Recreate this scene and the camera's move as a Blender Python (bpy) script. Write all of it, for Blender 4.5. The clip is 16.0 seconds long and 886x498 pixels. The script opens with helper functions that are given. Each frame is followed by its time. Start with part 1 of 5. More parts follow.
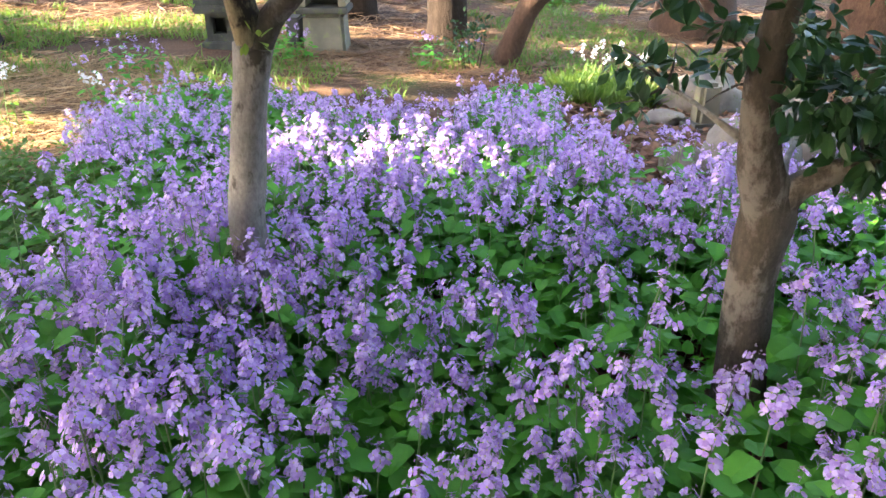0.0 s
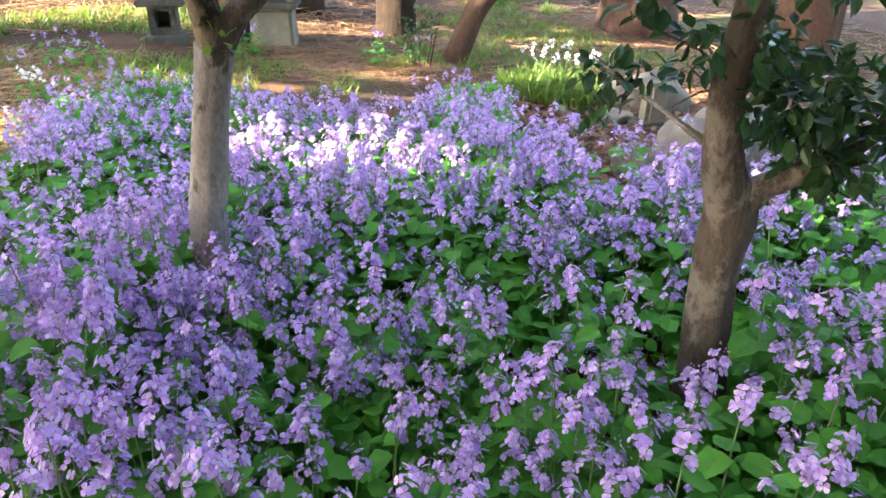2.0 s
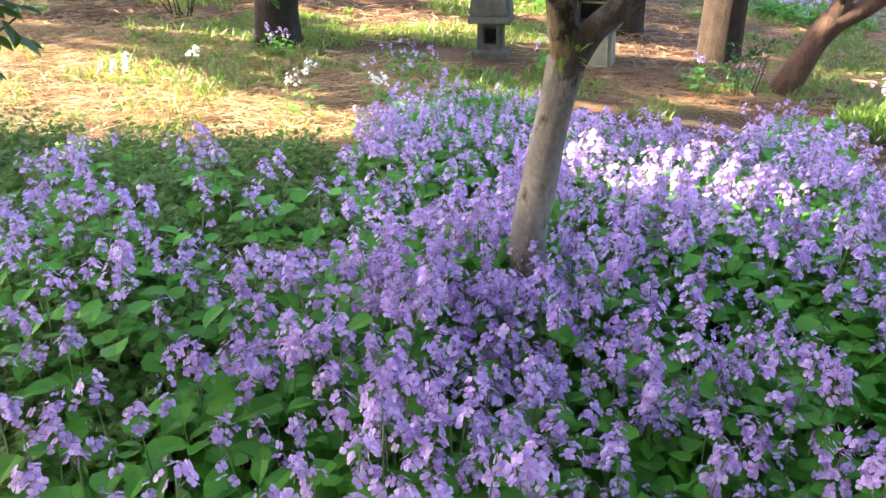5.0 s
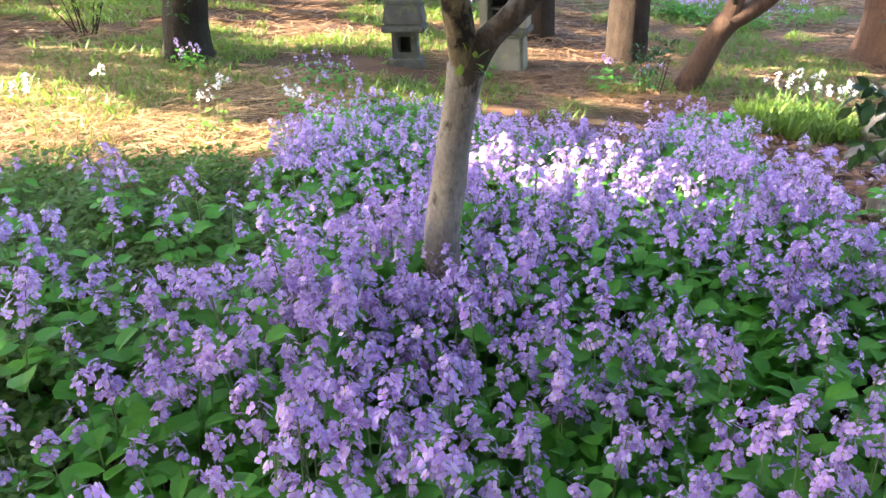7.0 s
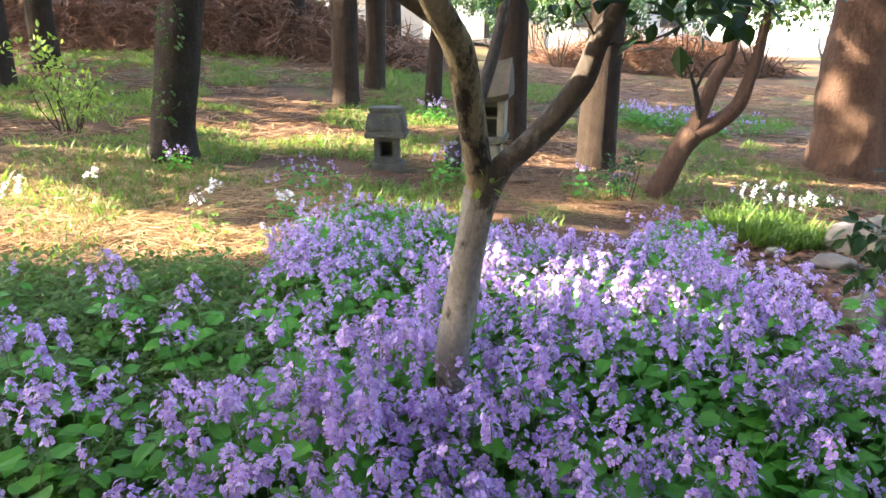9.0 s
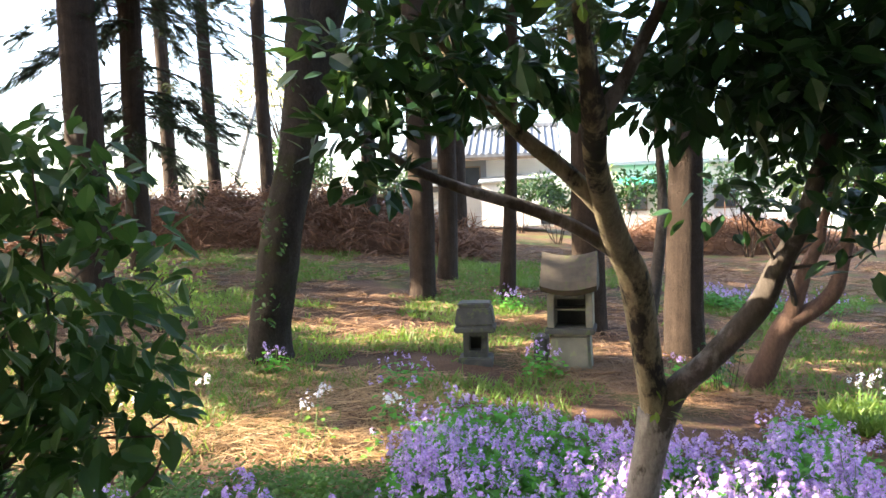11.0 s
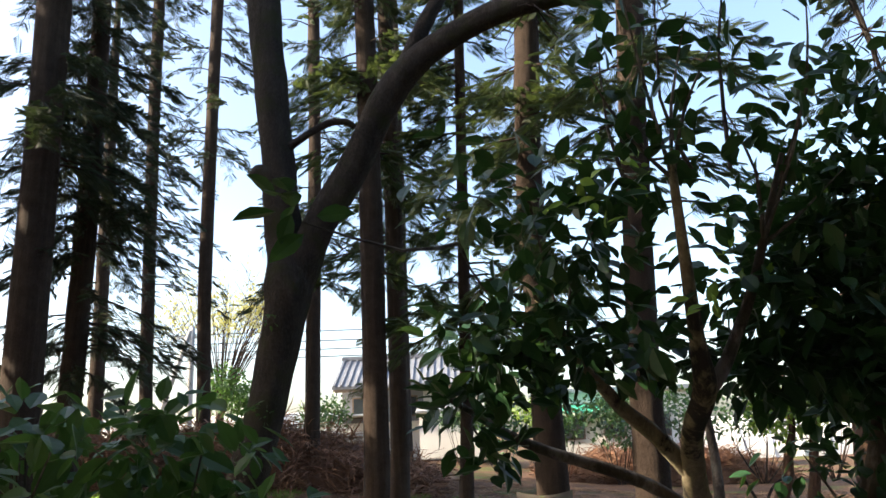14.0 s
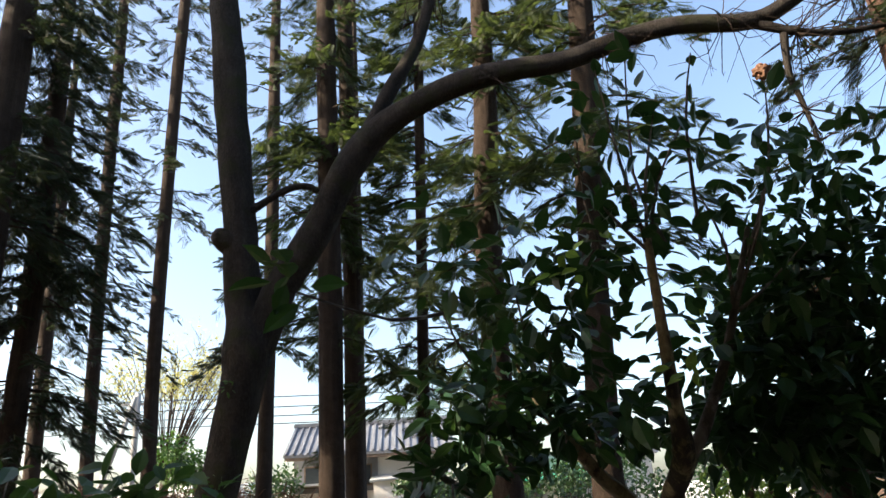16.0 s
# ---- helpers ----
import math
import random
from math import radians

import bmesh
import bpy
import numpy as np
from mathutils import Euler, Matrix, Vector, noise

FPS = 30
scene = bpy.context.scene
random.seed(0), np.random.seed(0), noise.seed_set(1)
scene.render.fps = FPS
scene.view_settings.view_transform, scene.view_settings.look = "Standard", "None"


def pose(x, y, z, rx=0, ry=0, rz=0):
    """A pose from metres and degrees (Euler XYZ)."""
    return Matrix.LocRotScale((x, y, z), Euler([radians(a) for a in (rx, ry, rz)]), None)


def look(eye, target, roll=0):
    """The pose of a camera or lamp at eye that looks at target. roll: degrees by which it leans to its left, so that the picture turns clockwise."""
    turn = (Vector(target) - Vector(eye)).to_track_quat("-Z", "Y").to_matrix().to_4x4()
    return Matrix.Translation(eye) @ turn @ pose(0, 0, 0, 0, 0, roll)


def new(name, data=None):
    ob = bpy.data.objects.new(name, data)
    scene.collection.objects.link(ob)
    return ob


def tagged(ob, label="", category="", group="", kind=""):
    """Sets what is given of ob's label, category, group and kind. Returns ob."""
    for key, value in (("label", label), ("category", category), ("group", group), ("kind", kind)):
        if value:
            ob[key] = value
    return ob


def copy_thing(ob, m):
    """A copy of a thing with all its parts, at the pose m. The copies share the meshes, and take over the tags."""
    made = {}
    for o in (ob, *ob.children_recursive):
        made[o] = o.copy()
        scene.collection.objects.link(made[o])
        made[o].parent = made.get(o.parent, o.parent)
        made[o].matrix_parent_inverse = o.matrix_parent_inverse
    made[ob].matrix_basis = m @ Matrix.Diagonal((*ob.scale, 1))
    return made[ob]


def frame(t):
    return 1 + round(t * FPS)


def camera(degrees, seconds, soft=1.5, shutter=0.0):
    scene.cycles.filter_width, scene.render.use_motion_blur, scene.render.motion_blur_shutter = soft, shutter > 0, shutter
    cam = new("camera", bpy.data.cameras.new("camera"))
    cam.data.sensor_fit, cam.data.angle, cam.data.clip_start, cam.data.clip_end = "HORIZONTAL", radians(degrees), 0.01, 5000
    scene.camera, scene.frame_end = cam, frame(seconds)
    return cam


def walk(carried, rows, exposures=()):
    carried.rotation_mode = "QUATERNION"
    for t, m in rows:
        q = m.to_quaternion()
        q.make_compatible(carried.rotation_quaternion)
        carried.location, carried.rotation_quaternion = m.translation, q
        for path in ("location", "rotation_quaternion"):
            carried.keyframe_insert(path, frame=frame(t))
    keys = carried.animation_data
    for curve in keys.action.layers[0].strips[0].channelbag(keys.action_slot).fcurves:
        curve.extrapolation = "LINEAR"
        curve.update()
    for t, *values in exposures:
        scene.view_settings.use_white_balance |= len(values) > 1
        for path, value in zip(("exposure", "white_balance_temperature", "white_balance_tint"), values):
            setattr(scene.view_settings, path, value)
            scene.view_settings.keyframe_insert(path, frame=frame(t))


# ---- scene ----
cam = camera(63.1, 16.0)
PATH = [
    (0, (0.389, -0.129, 1.48), (0.601, 1.649, 0.587), -0.4),
    (0.5, (0.384, -0.119, 1.488), (0.631, 1.646, 0.58), -1.4),
    (1, (0.371, -0.112, 1.495), (0.667, 1.641, 0.579), -0.7),
    (1.5, (0.349, -0.107, 1.5), (0.682, 1.642, 0.588), 0.2),
    (2, (0.32, -0.109, 1.499), (0.681, 1.639, 0.596), 1.2),
    (2.5, (0.287, -0.097, 1.497), (0.523, 1.687, 0.624), 1.2),
    (3, (0.249, -0.083, 1.489), (0.295, 1.716, 0.616), 1.6),
    (3.5, (0.222, -0.065, 1.48), (0.056, 1.728, 0.608), 0.1),
    (4, (0.181, -0.06, 1.477), (-0.138, 1.716, 0.615), -0.1),
    (4.2, (0.171, -0.061, 1.473), (-0.207, 1.706, 0.614), -0.4),
    (6.3, (0.201, -0.105, 1.485), (-0.117, 1.681, 0.643), -1.8),
    (6.5, (0.211, -0.11, 1.488), (-0.071, 1.682, 0.646), -1.9),
    (7, (0.24, -0.105, 1.485), (0.048, 1.701, 0.646), -1.3),
    (7.5, (0.249, -0.094, 1.482), (0.122, 1.717, 0.644), 0.3),
    (8, (0.253, -0.092, 1.494), (0.089, 1.724, 0.672), 0.1),
    (8.5, (0.204, -0.12, 1.537), (0.03, 1.717, 0.765), -0.1),
    (9, (0.073, -0.176, 1.589), (-0.02, 1.729, 0.988), 0.3),
    (9.5, (-0.061, -0.197, 1.629), (-0.192, 1.739, 1.144), 0.8),
    (10, (-0.164, -0.151, 1.657), (-0.422, 1.796, 1.278), 0.6),
    (10.2, (-0.187, -0.137, 1.673), (-0.5, 1.812, 1.354), 0.1),
    (12.3, (-0.561, -0.32, 1.798), (-0.594, 1.676, 1.931), -7.3),
    (12.5, (-0.602, -0.332, 1.808), (-0.607, 1.661, 1.976), -6.8),
    (13, (-0.695, -0.375, 1.828), (-0.648, 1.605, 2.105), -5.9),
    (13.5, (-0.74, -0.354, 1.841), (-0.703, 1.61, 2.217), -4.6),
    (14, (-0.775, -0.342, 1.854), (-0.787, 1.596, 2.352), -2.6),
    (14.5, (-0.813, -0.349, 1.85), (-0.771, 1.568, 2.421), -3.2),
    (15, (-0.841, -0.343, 1.853), (-0.752, 1.568, 2.439), -3.2),
    (15.5, (-0.845, -0.368, 1.859), (-0.743, 1.531, 2.478), -3.6),
    (16, (-0.85, -0.375, 1.863), (-0.73, 1.509, 2.523), -3.4),
]
walk(cam, [(t, look(eye, target, roll)) for t, eye, target, roll in PATH],
     [(0, 3.62), (8.4, 3.57), (9.2, 3.4), (10.2, 3.2), (12.4, 2.6), (13.5, 2.15), (14.5, 1.82), (16, 1.68)])

# ---- world and light ----
SUN_AZ, SUN_EL = 262.0, 30.0          # compass degrees clockwise from +y, degrees above the horizon
to_sun = Vector((math.sin(radians(SUN_AZ)) * math.cos(radians(SUN_EL)),
                 math.cos(radians(SUN_AZ)) * math.cos(radians(SUN_EL)), math.sin(radians(SUN_EL))))
world = bpy.data.worlds.new("world")
scene.world = world
world.use_nodes = True
wn = world.node_tree
sky = wn.nodes.new("ShaderNodeTexSky")
sky.sky_type = 'NISHITA'
sky.sun_disc = False
sky.sun_elevation = radians(SUN_EL)
sky.sun_rotation = radians(SUN_AZ)
sky.dust_density = 3.0
sky.air_density = 1.0
wn.links.new(sky.outputs[0], wn.nodes["Background"].inputs[0])
wn.nodes["Background"].inputs[1].default_value = 0.135
sun_lamp = new("sun", bpy.data.lights.new("sun", 'SUN'))
sun_lamp.data.energy = 5.0
sun_lamp.data.angle = radians(0.53)
sun_lamp.data.color = (1.0, 0.86, 0.66)
sun_lamp.matrix_world = look(to_sun * 50, (0, 0, 0))

# ---- small helpers ----
rng = np.random.default_rng(7)


def smooth(a, b, x):
    k = np.clip((x - a) / (b - a), 0, 1)
    return k * k * (3 - 2 * k)


def ground_z(x, y):
    """Height of the ground: level by the camera, sinking to the right, rising behind."""
    k = 0.065 * np.maximum(0, np.minimum(y, 19) - 9) * (1 - 0.35 * smooth(-2, 4, x))
    return -0.075 * np.clip(x, -6, 6) * smooth(2.5, 6.5, y) + k


def mat_new(name):
    m = bpy.data.materials.new(name)
    m.use_nodes = True
    nt = m.node_tree
    return m, nt, nt.nodes["Principled BSDF"]


def link(nt, a, b):
    nt.links.new(a, b)


def noise_node(nt, scale, detail=4.0, rough=0.55, coord=None, stretch=None):
    n = nt.nodes.new("ShaderNodeTexNoise")
    n.inputs["Scale"].default_value = scale
    n.inputs["Detail"].default_value = detail
    n.inputs["Roughness"].default_value = rough
    tc = nt.nodes.new("ShaderNodeTexCoord")
    src = tc.outputs["Object"]
    if stretch:
        mp = nt.nodes.new("ShaderNodeMapping")
        mp.inputs["Scale"].default_value = stretch
        link(nt, src, mp.inputs[0])
        src = mp.outputs[0]
    link(nt, src, n.inputs["Vector"])
    return n


def ramp(nt, fac, stops):
    r = nt.nodes.new("ShaderNodeValToRGB")
    while len(r.color_ramp.elements) < len(stops):
        r.color_ramp.elements.new(0.5)
    for e, (p, c) in zip(r.color_ramp.elements, stops):
        e.position, e.color = p, (*c, 1)
    link(nt, fac, r.inputs[0])
    return r.outputs[0]


def mixed(nt, fac, a, b, mode='MIX'):
    m = nt.nodes.new("ShaderNodeMix")
    m.data_type, m.blend_type = 'RGBA', mode
    for sock, v in ((m.inputs[0], fac), (m.inputs[6], a), (m.inputs[7], b)):
        if isinstance(v, (int, float)):
            sock.default_value = v
        elif isinstance(v, tuple):
            sock.default_value = (*v, 1)
        else:
            link(nt, v, sock)
    return m.outputs[2]


def bump(nt, p, height, strength, dist):
    b = nt.nodes.new("ShaderNodeBump")
    b.inputs["Strength"].default_value = strength
    b.inputs["Distance"].default_value = dist
    link(nt, height, b.inputs["Height"])
    link(nt, b.outputs[0], p.inputs["Normal"])


def bark_mat(name, dark, mid, light, scale=6.0, stretch=(1, 1, 0.12), moss=None, relief=0.02, patch=None, cover=0.56, patch_scale=16.0):
    m, nt, p = mat_new(name)
    a = noise_node(nt, scale, 8, 0.65, stretch=stretch)
    b = noise_node(nt, scale * 0.35, 3)
    c = ramp(nt, a.outputs[0], [(0.30, dark), (0.52, mid), (0.72, light)])
    c = mixed(nt, 0.35, c, ramp(nt, b.outputs[0], [(0.35, dark), (0.65, light)]))
    fine = noise_node(nt, scale * 5, 6, 0.75, stretch=(1, 1, 0.55))
    c = mixed(nt, 0.42, c, ramp(nt, fine.outputs[0], [(0.36, dark), (0.50, mid), (0.66, light)]))
    if patch:
        q = noise_node(nt, patch_scale, 6, 0.7, stretch=(1, 1, .6))
        c = mixed(nt, ramp(nt, q.outputs[0], [(cover, (0, 0, 0)), (cover + .08, (1, 1, 1))]), c, patch)
    if moss:
        q = noise_node(nt, 3.0, 5)
        c = mixed(nt, ramp(nt, q.outputs[0], [(0.52, (0, 0, 0)), (0.66, (0.8, 0.8, 0.8))]), c, moss)
    link(nt, c, p.inputs["Base Color"])
    p.inputs["Roughness"].default_value = 0.9
    p.inputs["Specular IOR Level"].default_value = 0.2
    both = nt.nodes.new("ShaderNodeMath")
    both.operation = 'ADD'
    link(nt, a.outputs[0], both.inputs[0])
    link(nt, fine.outputs[0], both.inputs[1])
    bump(nt, p, both.outputs[0], 1.0, relief * 1.3)
    return m


def leaf_mat(name, c1, c2, c3, gloss=0.45, trans=0.35, tcol=(0.25, 0.4, 0.05), tex=30.0, spec=0.45):
    """Leaf or petal: colour changes from one to the next, light passes partly through."""
    m, nt, p = mat_new(name)
    g = nt.nodes.new("ShaderNodeNewGeometry")
    oi = nt.nodes.new("ShaderNodeObjectInfo")
    add = nt.nodes.new("ShaderNodeMath")
    add.operation = 'ADD'
    link(nt, g.outputs["Random Per Island"], add.inputs[0])
    link(nt, oi.outputs["Random"], add.inputs[1])
    fr = nt.nodes.new("ShaderNodeMath")
    fr.operation = 'FRACT'
    link(nt, add.outputs[0], fr.inputs[0])
    c = ramp(nt, fr.outputs[0], [(0.0, c1), (0.5, c2), (1.0, c3)])
    n = noise_node(nt, tex, 3)
    c = mixed(nt, 0.45, c, mixed(nt, n.outputs[0], c1, c3))
    link(nt, c, p.inputs["Base Color"])
    p.inputs["Roughness"].default_value = gloss
    p.inputs["Specular IOR Level"].default_value = spec
    bump(nt, p, n.outputs[0], 0.25, 0.004)
    t = nt.nodes.new("ShaderNodeBsdfTranslucent")
    link(nt, mixed(nt, 0.5, c, tcol), t.inputs[0])
    mx = nt.nodes.new("ShaderNodeMixShader")
    mx.inputs[0].default_value = trans
    link(nt, p.outputs[0], mx.inputs[1])
    link(nt, t.outputs[0], mx.inputs[2])
    link(nt, mx.outputs[0], nt.nodes["Material Output"].inputs[0])
    return m


def plain_mat(name, base, dark, rough=0.8, scale=4.0, fine=40.0, relief=0.01, metal=0.0, spots=None):
    m, nt, p = mat_new(name)
    a = noise_node(nt, scale, 5)
    b = noise_node(nt, fine, 4, 0.7)
    c = mixed(nt, ramp(nt, a.outputs[0], [(0.35, (0, 0, 0)), (0.65, (1, 1, 1))]), dark, base)
    c = mixed(nt, 0.3, c, mixed(nt, b.outputs[0], dark, base))
    if spots:
        q = noise_node(nt, scale * 2.2, 6, 0.7)
        c = mixed(nt, ramp(nt, q.outputs[0], [(0.55, (0, 0, 0)), (0.62, (0.85, 0.85, 0.85))]), c, spots)
    link(nt, c, p.inputs["Base Color"])
    p.inputs["Roughness"].default_value = rough
    p.inputs["Metallic"].default_value = metal
    bump(nt, p, b.outputs[0], 0.5, relief)
    return m


# ---- materials ----
M_petal = leaf_mat("violet_petal", (0.22, 0.085, 0.44), (0.46, 0.265, 0.72), (0.80, 0.66, 0.91), 0.5, 0.35, (0.54, 0.33, 0.78), 120)
M_petal_w = leaf_mat("white_petal", (0.74, 0.70, 0.80), (0.80, 0.78, 0.84), (0.84, 0.82, 0.86), 0.6, 0.35, (0.8, 0.8, 0.8), 120)
M_bud = leaf_mat("flower_bud", (0.22, 0.12, 0.35), (0.26, 0.30, 0.18), (0.36, 0.18, 0.45), 0.6, 0.2, (0.3, 0.3, 0.2), 120)
M_eye = leaf_mat("flower_eye", (0.55, 0.50, 0.10), (0.5, 0.5, 0.15), (0.45, 0.5, 0.12), 0.6, 0.2, (0.5, 0.5, 0.1), 120)
M_cress = leaf_mat("cress_leaf", (0.04, 0.18, 0.016), (0.075, 0.29, 0.026), (0.13, 0.38, 0.045), 0.5, 0.34, (0.16, 0.40, 0.05), 60, .25)
M_stem = leaf_mat("green_stem", (0.10, 0.20, 0.05), (0.14, 0.25, 0.07), (0.17, 0.22, 0.10), 0.6, 0.15)
M_camellia = leaf_mat("camellia_leaf", (0.013, 0.040, 0.016), (0.021, 0.058, 0.022), (0.034, 0.084, 0.028), 0.35, 0.2, (0.10, 0.20, 0.03), 25, .25)
# yellow-green of spring leaves; on the camellia it paints in sunlight
M_young_lit = leaf_mat("young_and_lit_leaf", (0.10, 0.19, 0.03), (0.15, 0.26, 0.04), (0.22, 0.30, 0.05), 0.4, 0.42, (0.3, 0.45, 0.06), 25)
M_shrub = leaf_mat("shrub_leaf", (0.017, 0.048, 0.017), (0.028, 0.07, 0.022), (0.05, 0.10, 0.03), 0.4, 0.22, (0.10, 0.2, 0.035), 25)
M_shrub_near = leaf_mat("broad_shrub_leaf", (0.022, 0.06, 0.02), (0.036, 0.09, 0.028), (0.065, 0.13, 0.035), 0.38, 0.3, (0.14, 0.27, 0.04), 25, .25)
M_cedar = leaf_mat("cedar_needles", (0.012, 0.022, 0.012), (0.02, 0.034, 0.016), (0.036, 0.05, 0.02), 0.6, 0.25, (0.08, 0.11, 0.03), 8)
M_cedar_l = leaf_mat("cedar_needles_light", (0.013, 0.027, 0.012), (0.024, 0.044, 0.016), (0.06, 0.085, 0.024), 0.6, 0.36, (0.15, 0.20, 0.045), 8)
M_grass = leaf_mat("grass_blade", (0.05, 0.12, 0.016), (0.09, 0.18, 0.025), (0.19, 0.24, 0.05), 0.5, 0.4, (0.25, 0.42, 0.05), 40)
M_weed = leaf_mat("chickweed_leaf", (0.045, 0.115, 0.013), (0.075, 0.16, 0.02), (0.125, 0.22, 0.032), 0.5, 0.4, (0.2, 0.4, 0.05), 40)
M_straw = leaf_mat("dry_straw", (0.19, 0.085, 0.038), (0.38, 0.22, 0.10), (0.56, 0.40, 0.21), 0.7, 0.15, (0.5, 0.35, 0.15), 40)
M_twig = leaf_mat("dead_fern", (0.07, 0.032, 0.02), (0.16, 0.075, 0.04), (0.27, 0.14, 0.075), 0.8, 0.1, (0.25, 0.12, 0.06), 10)
M_needle = leaf_mat("rusty_needles", (0.10, 0.046, 0.024), (0.22, 0.115, 0.056), (0.40, 0.25, 0.13), 0.75, 0.12, (0.4, 0.22, 0.1), 30)
M_bark_grey = bark_mat("smooth_grey_bark", (0.10, 0.088, 0.079), (0.235, 0.212, 0.188), (0.37, 0.335, 0.30), 16, (1, 1, 0.35), relief=0.006, patch=(0.07, 0.058, 0.048), cover=0.55, patch_scale=9.0)
M_bark_limb = bark_mat("mottled_grey_bark", (0.09, 0.07, 0.045), (0.23, 0.185, 0.115), (0.40, 0.33, 0.21), 14, (1, 1, 0.3), relief=0.006, patch=(0.035, 0.029, 0.025), cover=0.50, patch_scale=8.0)
M_bark_warm = bark_mat("camellia_bark", (0.035, 0.028, 0.023), (0.072, 0.058, 0.047), (0.14, 0.115, 0.094), 14, (1, 1, 0.4), relief=0.006, patch=(0.19, 0.165, 0.145), cover=0.51, patch_scale=7.0)
M_bark_dark = bark_mat("dark_rough_bark", (0.014, 0.011, 0.009), (0.036, 0.029, 0.024), (0.085, 0.070, 0.057), 11, (1, 1, 0.3), relief=0.035, moss=(0.035, 0.038, 0.014))
M_bark_cedar = bark_mat("cedar_bark", (0.016, 0.010, 0.008), (0.042, 0.028, 0.020), (0.095, 0.066, 0.047), 16, (1, 1, 0.05), relief=0.03)
M_bark_red = bark_mat("red_cedar_bark", (0.045, 0.024, 0.017), (0.095, 0.054, 0.037), (0.165, 0.102, 0.072), 7, (1, 1, 0.05))
M_stone = plain_mat("weathered_stone", (0.095, 0.09, 0.08), (0.04, 0.039, 0.035), 0.9, 5, 60, 0.004, spots=(0.10, 0.12, 0.05))
M_stone_b = plain_mat("mossy_brown_stone", (0.10, 0.078, 0.055), (0.045, 0.036, 0.028), 0.95, 6, 70, 0.006, spots=(0.07, 0.08, 0.03))
M_stone_l = plain_mat("pale_granite", (0.25, 0.225, 0.165), (0.13, 0.12, 0.09), 0.85, 4, 90, 0.003, spots=(0.22, 0.23, 0.12))
M_rock = plain_mat("field_rock", (0.23, 0.20, 0.17), (0.11, 0.09, 0.08), 0.9, 7, 50, 0.008, spots=(0.13, 0.14, 0.07))
# near-black stone: the shade inside the niches is put into its colour
M_hole = plain_mat("niche_shadow_stone", (0.05, 0.05, 0.045), (0.03, 0.03, 0.03), 0.95)
M_wall = plain_mat("house_plaster", (0.72, 0.70, 0.66), (0.58, 0.56, 0.52), 0.85, 0.6, 12)
M_roof = plain_mat("grey_roof_tile", (0.20, 0.21, 0.23), (0.12, 0.125, 0.14), 0.5, 0.8, 9)
M_wood = plain_mat("weathered_wood", (0.19, 0.14, 0.10), (0.09, 0.065, 0.05), 0.85, 2, 20)
M_glass = plain_mat("dark_window", (0.05, 0.06, 0.07), (0.03, 0.035, 0.04), 0.12, 1, 6, 0.0)
M_awning = plain_mat("green_awning", (0.05, 0.42, 0.26), (0.03, 0.30, 0.19), 0.6, 1, 15)
M_pole = plain_mat("concrete_pole", (0.40, 0.40, 0.39), (0.28, 0.28, 0.27), 0.8, 1.5, 20)
M_metal = plain_mat("galvanised_sheet", (0.55, 0.56, 0.57), (0.38, 0.39, 0.40), 0.45, 0.8, 12, 0.002, 0.4)
M_wire = plain_mat("black_cable", (0.03, 0.03, 0.03), (0.02, 0.02, 0.02), 0.6)


def ground_material():
    m, nt, p = mat_new("woodland_soil")
    a = noise_node(nt, 1.1, 6, 0.6)
    b = noise_node(nt, 28, 6, 0.75)
    c = noise_node(nt, 0.45, 4, 0.6)
    d = noise_node(nt, 90, 3, 0.7)
    soil = ramp(nt, b.outputs[0], [(0.3, (0.03, 0.017, 0.012)), (0.5, (0.08, 0.045, 0.03)), (0.72, (0.19, 0.115, 0.072))])
    dry = ramp(nt, d.outputs[0], [(0.3, (0.06, 0.031, 0.02)), (0.6, (0.155, 0.088, 0.05)), (0.8, (0.28, 0.175, 0.105))])
    col = mixed(nt, ramp(nt, a.outputs[0], [(0.42, (0, 0, 0)), (0.6, (1, 1, 1))]), soil, dry)
    green = ramp(nt, d.outputs[0], [(0.3, (0.04, 0.075, 0.015)), (0.7, (0.11, 0.17, 0.03))])
    col = mixed(nt, ramp(nt, c.outputs[0], [(0.52, (0, 0, 0)), (0.64, (0.75, 0.75, 0.75))]), col, green)
    link(nt, col, p.inputs["Base Color"])
    p.inputs["Roughness"].default_value = 0.95
    p.inputs["Specular IOR Level"].default_value = 0.15
    bump(nt, p, b.outputs[0], 0.8, 0.03)
    return m


M_ground = ground_material()


# ---- mesh helpers ----
def mesh_arrays(name, verts, faces, mats=(), face_mat=None, shade=False):
    me = bpy.data.meshes.new(name)
    me.from_pydata([tuple(v) for v in verts], [], faces)
    for m in mats:
        me.materials.append(m)
    if face_mat is not None:
        me.polygons.foreach_set("material_index", np.asarray(face_mat, dtype=np.int32))
    if shade:
        me.polygons.foreach_set("use_smooth", np.ones(len(me.polygons), dtype=bool))
    me.update()
    return me


def child(name, me, parent, label=""):
    ob = new(name, me)
    if parent is not None:
        ob.parent = parent
    if label:
        ob["label"] = label
    return ob


def part(name, bm, material, parent, label="", shade=False):
    me = bpy.data.meshes.new(name)
    bm.to_mesh(me)
    bm.free()
    me.materials.append(material)
    if shade:
        me.polygons.foreach_set("use_smooth", np.ones(len(me.polygons), dtype=bool))
    return child(name, me, parent, label)


def empty(name, x, y, z):
    ob = new(name)
    ob.location = (x, y, z)
    ob.empty_display_size = 0.1
    return ob


